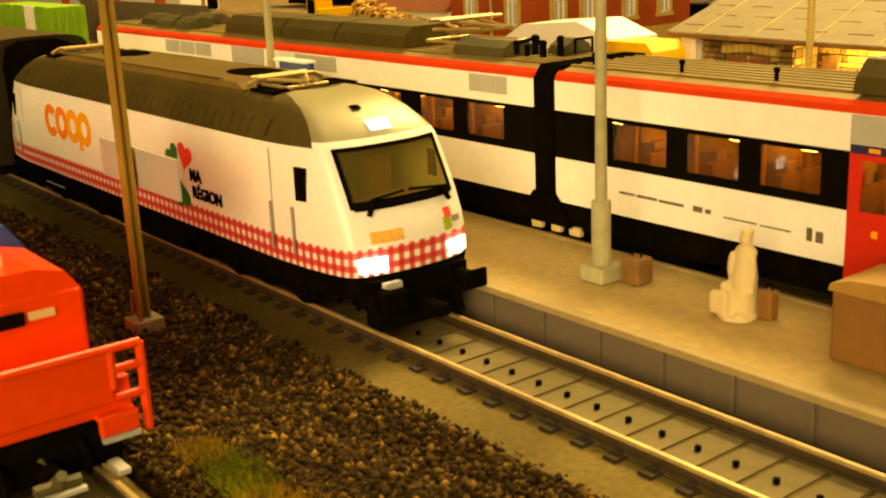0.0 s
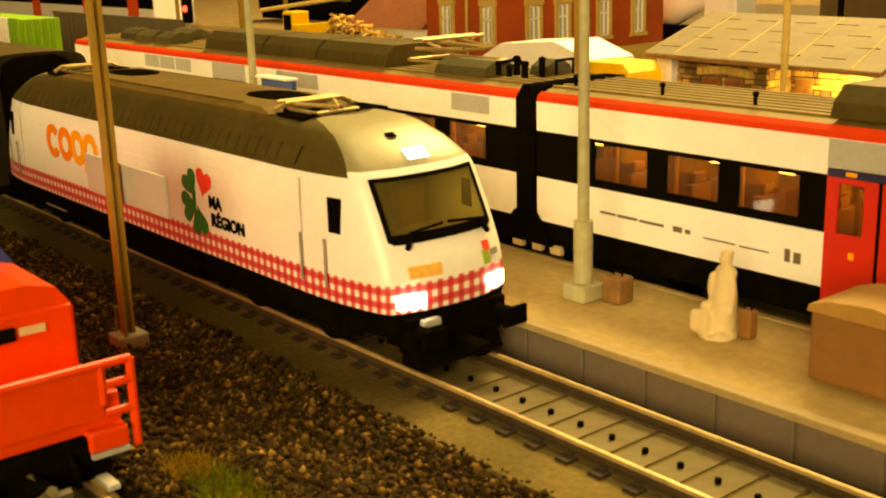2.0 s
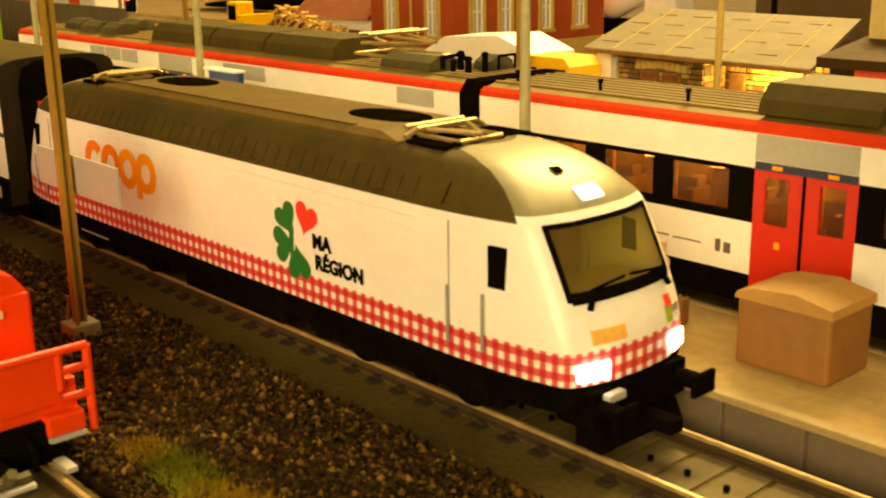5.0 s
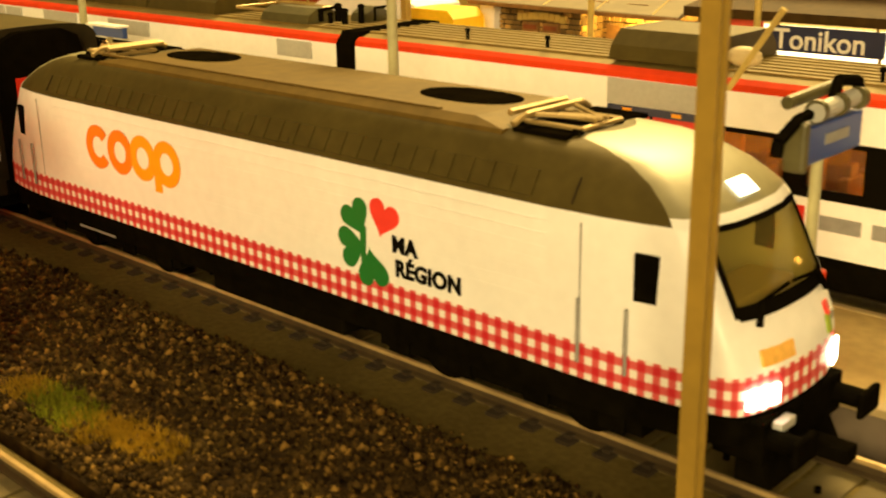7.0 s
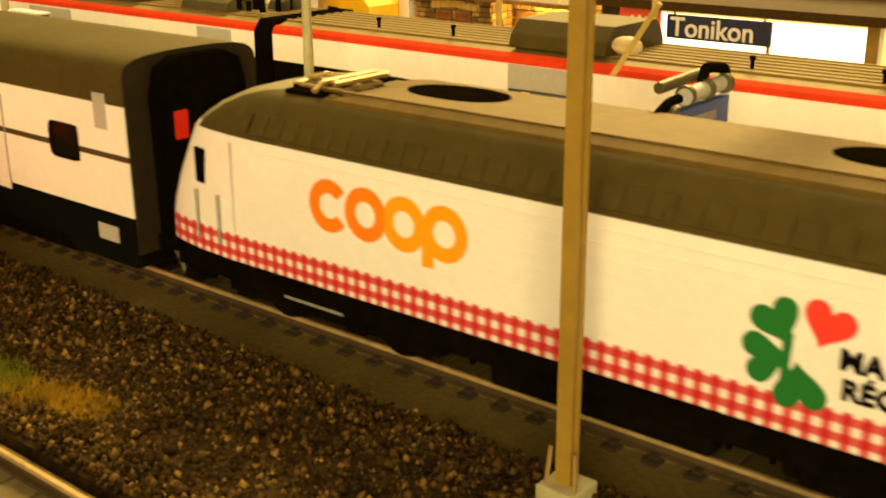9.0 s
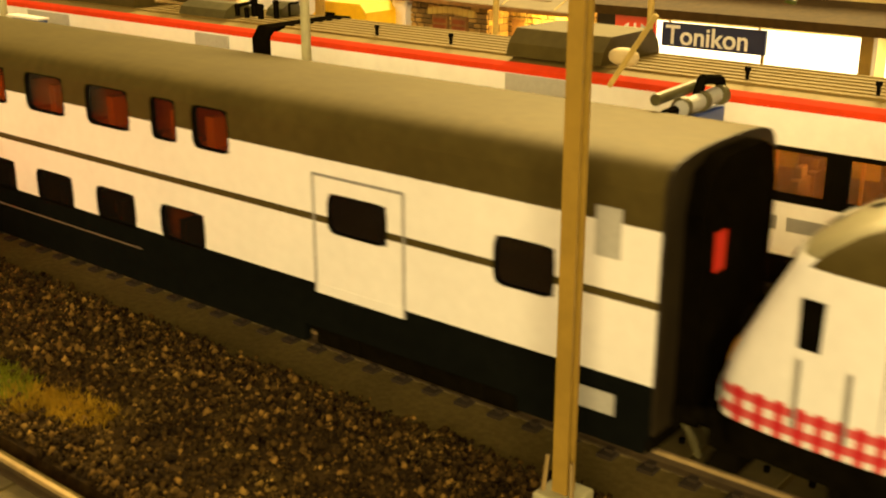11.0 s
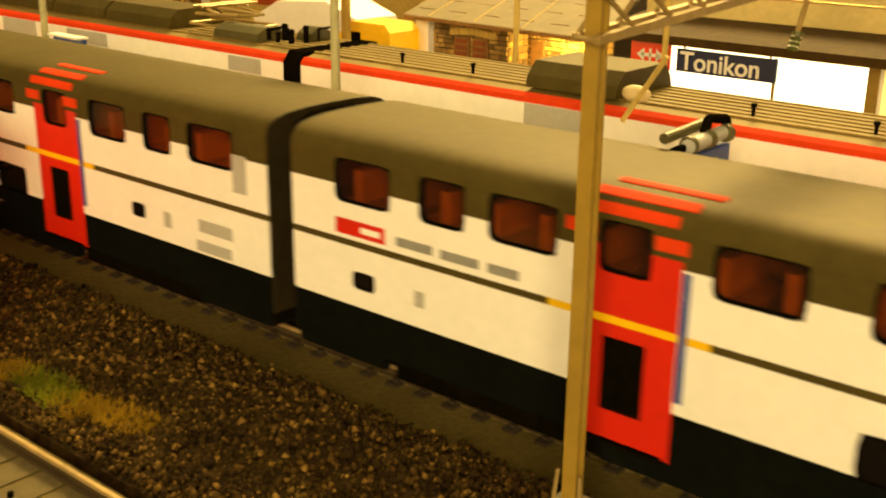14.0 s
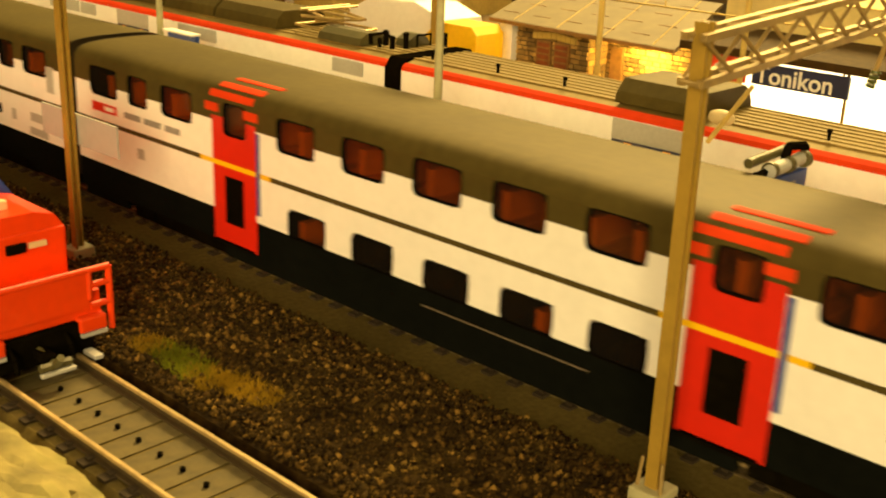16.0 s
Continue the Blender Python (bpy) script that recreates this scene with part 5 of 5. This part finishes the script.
while z < 41:
    h = rng.uniform(2.4, 3.4)
    for y0, y1 in ((193.2, 199.4), (199.8, 205.8)) if rng.random() < 0.5 else ((193.2, 196.6), (197.0, 202.4), (202.8, 205.8)):
        part("stone", boxes((-224.6, -223.9, y0, y1, z + 0.2, min(z + h, 41) - 0.2)), "fieldstone", hut)
    z += h

station = thing("station_building", "station building with lit glass front and brown canopy", "station", at=(0, 0, 3))
part("body", boxes((-176, 160, 214, 330, 0, 62)), "plaster", station)
part("lit_window", boxes((-162, -86, 206, 208, 6, 39), bevel=0.2), "shop", station, "brightly lit shop window")
part("lit_window", boxes((-80, 60, 206, 208, 6, 39), bevel=0.2), "shop", station, "brightly lit shop window")
part("canopy", prism([(186, 42.6), (336, 62), (336, 66), (186, 45.6)], -178, 160), "canopy", station, "dark brown canopy roof")
for x in (-83, -8, 66):
    part("pillar", boxes((x - 2, x + 2, 196, 200, 0, 46), bevel=0.3), "mast", station)
for x in (-168, -120, -30, 20):
    part("mullion", boxes((x - 0.5, x + 0.5, 205.2, 206.2, 6, 39)), "mast", station)
part("shelf", boxes((-162, 60, 203, 206, 5, 14)), "ivory", station)
sign = thing("station_name_sign", "navy station name sign with white letters", "sign", at=(-130.6, 190, 3))
part("panel", boxes((-18.3, 18.3, -0.6, 0.6, 33.4, 41.2), bevel=0.15), "navy", sign)
w = words("Tonikon", 8.7, "letter", sign, "station_name", 1.0, 0.14)
w.matrix_local = pose(-16.8 * MM, -0.75 * MM, 34.4 * MM, 90, 0, 0)
part("hanger", boxes((-16, -15.4, -0.3, 0.3, 41, 44), (15.4, 16, -0.3, 0.3, 41, 44)), "mast", sign)
red = thing("railway_emblem_sign", "red square sign with a white double arrow shape", "sign", at=(-159, 190, 3))
part("panel", boxes((-8, 7.6, -0.6, 0.6, 33, 42.6), bevel=0.15), "vermilion", red)
part("arrow", boxes((-3.6, 3.2, -0.8, -0.55, 37.2, 38.4), (-0.6, 0.2, -0.8, -0.55, 35.6, 40)), "letter", red)
for s0 in (-1, 1):
    part("arrow_head", flat([(s0 * 5.4, 0), (s0 * 2.4, 2.2), (s0 * 2.4, -2.2)], -0.6, 0.2, -0.2, 37.8), "letter", red)
part("hanger", boxes((-7, -6.4, -0.3, 0.3, 42.4, 44), (6, 6.6, -0.3, 0.3, 42.4, 44)), "mast", red)
pole = thing("lamp_pole", "thin cream pole before the hut", "pole", at=(-196, 160, 3))
bm = bmesh.new()
rod(bm, (0, 0, 0), (0, 0, 100), 1.1, 10)
part("shaft", bm, "sandstone", pole)
pole2 = copy_thing(pole, pose(-0.1505, 0.184, 0.003))

van = thing("delivery_van", "yellow model delivery van", "van", at=(-276, 172, 3))
part("body", prism([(-22, 5), (16, 5), (16, 38), (13, 41), (-6, 41), (-14, 34), (-20, 30), (-22, 26)], -8, 9, "y"), "yellow", van)
part("windscreen", prism([(-15.4, 33.6), (-7, 40.4), (-6.6, 39.8), (-14.8, 33.0)], -7, 8, "y"), "ink", van)
part("side_window", boxes((-8, 0, -8.3, -7.9, 29, 37), bevel=0.1), "ink", van)
for x in (-13, 9):
    bm = bmesh.new()
    rod(bm, (x, -8.4, 4.2), (x, -5, 4.2), 4.2, 18)
    part("wheel", bm, "ink", van)
truck = thing("box_truck", "white model truck with a sloping tarpaulin", "truck", at=(-318, 186, 3))
part("tarpaulin", prism([(-34, 30), (34, 30), (30, 40), (12, 46), (-18, 44), (-34, 36)], -12, 12, "y"), "cream", truck)
part("load_bed", boxes((-34, 34, -12, 12, 8, 30)), "cream", truck)
for x in (-22, 22):
    bm = bmesh.new()
    rod(bm, (x, -12.5, 4.5), (x, -8, 4.5), 4.5, 18)
    part("wheel", bm, "ink", truck)


def window_unit(parent, x, z, y, w=9, h=20, along="x"):
    """Sash window with a carved sandstone surround."""
    def put(u0, u1, d0, d1, z0, z1):
        return (x + u0, x + u1, y - d1, y - d0, z0, z1) if along == "x" else (y + d0, y + d1, x + u0, x + u1, z0, z1)
    fr = [put(-w / 2 - 2.4, -w / 2, 0, 1.4, z, z + h), put(w / 2, w / 2 + 2.4, 0, 1.4, z, z + h), put(-w / 2 - 3.4, w / 2 + 3.4, 0, 2.0, z - 2, z), put(-w / 2 - 3.2, w / 2 + 3.2, 0, 1.8, z + h, z + h + 3.6), put(-2, 2, 0, 2.0, z + h + 3.6, z + h + 5.4)]
    win = part("window", boxes(*[tuple(sorted(f[0:2])) + tuple(sorted(f[2:4])) + f[4:] for f in fr]), "sandstone", parent, "sandstone window surround")
    pn = put(-w / 2, w / 2, 0.0, 0.3, z, z + h)
    part("pane", boxes(tuple(sorted(pn[0:2])) + tuple(sorted(pn[2:4])) + pn[4:]), "lightgrey", win)
    bars = [put(-w / 2, -w / 2 + 1, 0.3, 0.9, z, z + h), put(w / 2 - 1, w / 2, 0.3, 0.9, z, z + h), put(-0.6, 0.6, 0.3, 0.9, z, z + h), put(-w / 2, w / 2, 0.3, 0.9, z + h * 0.62, z + h * 0.62 + 1), put(-w / 2, w / 2, 0.3, 0.9, z + h - 1, z + h), put(-w / 2, w / 2, 0.3, 0.9, z, z + 1)]
    part("sash", boxes(*[tuple(sorted(f[0:2])) + tuple(sorted(f[2:4])) + f[4:] for f in bars]), "letter", win)


house = thing("brick_house", "red brick house with carved sandstone windows", "house", at=(0, 0, 3))
part("wall", boxes((-566, -488, 320, 455, 0, 78)), "brick", house)
part("plinth", boxes((-567, -487, 319, 456, 0, 17)), "sandstone", house)
part("cornice", boxes((-568.5, -485.5, 317.5, 457.5, 60.5, 64)), "sandstone", house)
part("roof", prism([(-574, 78), (-480, 78), (-527, 108)], 312, 462, "y"), "redroof", house)
for x in (-545, -507):
    window_unit(house, x, 24.5, 320, 8.5, 22)
for y in (338, 362, 398, 430):
    window_unit(house, y, 24.5, -488, 8.5, 22, "y")
bm = bmesh.new()
rod(bm, (-526, 319, 0), (-526, 319, 60), 0.9, 8)
part("rain_pipe", bm, "sandstone", house)
annex = thing("white_annex", "small white house with a red tiled roof", "house", at=(0, 0, 3))
part("wall", boxes((-640, -568, 322, 400, 0, 32)), "white", annex)
part("roof", prism([(316, 31), (400, 31), (400, 68), (372, 72)], -650, -567), "redroof", annex)
part("door", boxes((-592, -580, 321.4, 322.2, 0, 24)), "wood", annex)

loader = thing("wheel_loader", "yellow model wheel loader before a log pile", "loader", at=(-606, 250, 3))
part("base_mound", prism([(-40, 0), (40, 0), (30, 9), (-32, 9)], -16, 20, "y"), "ground", loader)
part("body", boxes((-20, 10, -8, 8, 16, 31), bevel=1), "yellow", loader)
part("cab", boxes((-8, 4, -6, 6, 31, 45), bevel=0.8), "yellow", loader)
part("cab_window", boxes((-6, 2, -6.4, -5.9, 34, 43)), "ink", loader)
part("bucket", prism([(10, 20), (26, 20), (26, 24), (18, 26), (17, 38), (12, 38)], -12, 12, "y"), "yellow", loader)
for x in (-14, 8):
    bm = bmesh.new()
    rod(bm, (x, -10, 16), (x, -4, 16), 7, 20)
    part("wheel", bm, "ink", loader)
rng = random.Random(8)
bm = bmesh.new()
for k in range(1100):
    u = rng.uniform(0, 1)
    x, z = -588 + 66 * u, 4 + rng.uniform(0, 1) * (42 - 12 * u)
    y = 256 + rng.uniform(-6, 6) + z * 0.25
    rod(bm, (x, y, z), (x + rng.uniform(3, 8), y - rng.uniform(4, 10), z + rng.uniform(-2, 2)), rng.uniform(0.5, 1.1), 6)
tagged(obj("log_pile", bm, "log"), "heap of pale yellow cut logs", "logs", kind="stuff")

# far background: green wagons, signal, other trains, brown house, mixer
wag = thing("goods_wagon", "lime green tarpaulin goods wagon", "wagon", at=(-858, 160, 3))
part("body", boxes((-60, 60, -14, 14, 10, 40)), "wagon", wag)
for k in range(5):
    x = -54 + k * 24
    part("tarpaulin_panel", boxes((x, x + 18, -15.5, -13.8, 11, 41), bevel=0.4), "wagon" if k != 3 else "cream", wag, "lime tarpaulin panel")
    for u in (2, 8, 14):
        part("panel_rib", boxes((x + u, x + u + 1.6, -16.2, -15.4, 12, 40)), "wagon" if k != 3 else "cream", wag)
    part("end_rib", boxes((60, 61, -12 + k * 5.4, -10 + k * 5.4, 11, 40)), "wagon", wag)
sig = thing("track_signal", "black signal head with a glowing red lamp", "signal", at=(-752, 250, 3))
part("post", boxes((-1, 1, -1, 1, 0, 36)), "concrete", sig)
part("head", prism([(-5, 33), (5, 33), (6, 36), (6, 48), (4, 51), (-4, 51), (-6, 48), (-6, 36)], -1.2, 1.2, "y"), "ink", sig)
part("rim", prism([(-6, 32), (6, 32), (7.4, 35.6), (7.4, 48.4), (4.8, 52.2), (-4.8, 52.2), (-7.4, 48.4), (-7.4, 35.6)], 1.2, 1.6, "y"), "letter", sig)
bm = bmesh.new()
ball(bm, (0, -1.6, 43), 2.2)
part("red_lamp", bm, "signal", sig, "glowing red lamp")
far = thing("far_train", "white and red train on a far track", "train", at=(-1320, 404, 3))
part("body", boxes((-300, 220, -16, 16, 8, 52), bevel=2), "white", far)
part("band", boxes((-300, 220, -16.4, -15.8, 26, 38)), "ink", far)
for x in (-120, 40, 160):
    part("door", boxes((x, x + 26, -16.6, -15.6, 10, 46)), "vermilion", far)
fence = thing("grey_fence", "grey slatted fence along the yard", "fence", at=(-1008, 250, 3))
for k in range(25):
    part("slat", boxes((k * 10, k * 10 + 9, -0.6, 0.6, 0, 33.5)), "kerb", fence)
part("top_bar", boxes((-2, 252, -0.9, 0.9, 32.5, 35.0)), "kerb", fence)
dark_cars = thing("dark_goods_train", "row of black goods wagons on a far track", "train", at=(-1210, 590, 3))
for k in range(4):
    x = k * 74
    part("wagon_body", boxes((x, x + 69, -14, 14, 10, 46), bevel=1.2), "ink", dark_cars)
    part("wagon_frame", boxes((x + 4, x + 65, -12, 12, 3, 10)), "black", dark_cars)
for x, y, z in ((-868, 300, 90), (-700, 300, 90), (-640, 230, 90)):
    post = thing("yard_mast", "thin khaki mast in the yard", "mast", "yard masts", at=(x, y, 3))
    part("shaft", boxes((-1.2, 1.2, -1.2, 1.2, 0, z)), "mast", post)
for y in (285, 310, 345, 380, 430, 470):
    for side in (-5, 5):
        setting("yard_rail", boxes((-1300, -610, y + side - 0.5, y + side + 0.5, 3, 6)), "rail", "pale rail of a yard track", "rail")
setting("terrace", boxes((-760, -60, 460, 900, 3, 15)), "earth", "raised earth terrace behind the hut", "terrace")
brown = thing("ochre_house", "ochre plastered house behind the hut", "house", at=(0, 0, 15))
part("wall", boxes((-440, -120, 560, 680, 0, 170)), "ochre", brown)
for x in (-360, -310, -260, -210, -160):
    window_unit(brown, x, 44, 560, 14, 26)
mixer = thing("mixer_truck", "white model cement mixer truck", "truck", at=(-500, 505, 15))
bm = bmesh.new()
rod(bm, (-20, 0, 26), (10, 0, 34), 15, 20, 9)
ball(bm, (-20, 0, 26), 15, seg=20)
part("drum", bm, "cream", mixer, "white mixer drum", True)
part("cab", boxes((14, 40, -11, 11, 6, 40), bevel=1.5), "white", mixer)
part("chassis", boxes((-40, 40, -9, 9, 5, 11)), "ink", mixer)
for x in (-30, -18, 28):
    bm = bmesh.new()
    rod(bm, (x, -11, 6), (x, -6, 6), 6, 18)
    part("wheel", bm, "ink", mixer)
lantern = thing("double_lantern", "black double street lantern", "lantern", at=(-283, 330, 3))
bm = bmesh.new()
rod(bm, (0, 0, 0), (0, 0, 84), 1.4, 10)
part("post", bm, "ink", lantern)
for s0 in (-1, 1):
    part("lamp", prism([(s0 * 10 - 3, 66), (s0 * 10 + 3, 66), (s0 * 10 + 5, 80), (s0 * 10 - 5, 80)], -4, 4, "y"), "ink", lantern)
part("arm", rods([((-10, 0, 82), (10, 0, 82))], 0.9), "ink", lantern)

# ---- sleepers, studs and platform face panels: many alike pieces ----
def alike(name, bm, m, parent, spots, label=""):
    me = bpy.data.meshes.new(name)
    bm.to_mesh(me)
    bm.free()
    for k in (m if isinstance(m, tuple) else (m,)):
        me.materials.append(M[k])
    for x, y, z in spots:
        o = new(name, me)
        o.location = (x * MM, y * MM, z * MM)
        o.parent = parent


PITCH = 7.25
for yc, parent, x0, n in ((0, bed_main, -640, 100), (-83, bed_front, -360, 58)):
    bm = prism([(-9.4, 0), (9.4, 0), (9.4, 1.4), (8.5, 1.5), (6, 1.1), (-6, 1.1), (-8.5, 1.5), (-9.4, 1.4)], -3.1, 3.1)
    alike("sleeper", bm, "sleeper" if yc == 0 else "oldsleeper", parent, [(x0 + k * PITCH, yc, 3.6) for k in range(n)])
    bm = bmesh.new()
    rod(bm, (0, 0, 0), (0, 0, 1.0), 0.55, 8)
    alike("contact_stud", bm, "ink", parent, [(x0 + k * PITCH, yc, 4.5) for k in range(n)])
    bm = boxes((-1.4, 1.4, -3.4, -0.6, 0, 0.8), (-0.7, 0.7, -2.0, -0.7, 0.8, 1.3))
    alike("sleeper_end", bm, "mortar", parent, [(x0 + k * PITCH, yc - 8.75, 4.2) for k in range(n)])
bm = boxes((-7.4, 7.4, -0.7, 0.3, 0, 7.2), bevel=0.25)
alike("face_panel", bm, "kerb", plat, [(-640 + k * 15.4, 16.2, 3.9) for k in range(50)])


# ---- what moves: one train, all its vehicles together ----
TRAVEL = [(0, 0), (0.75, 4.2), (1.5, 10.5), (2.5, 25), (3.5, 44), (4, 52.6), (5.25, 82), (6.5, 114.7), (7, 132.8), (8, 176.0), (9.15, 236), (10.3, 303.5), (11, 351), (12, 417.1), (12.5, 452.4), (13, 485.5), (14, 563), (14.5, 602), (15.2, 661), (16, 726.5)]


def motions():
    for ob, start in ((loco, -176.6), (coach_a, -386.0), (coach_b, -687.4), (coach_c, -988.4)):
        walk(ob, [(t, pose((start + s) * MM, 0, 0)) for t, s in TRAVEL])


motions()
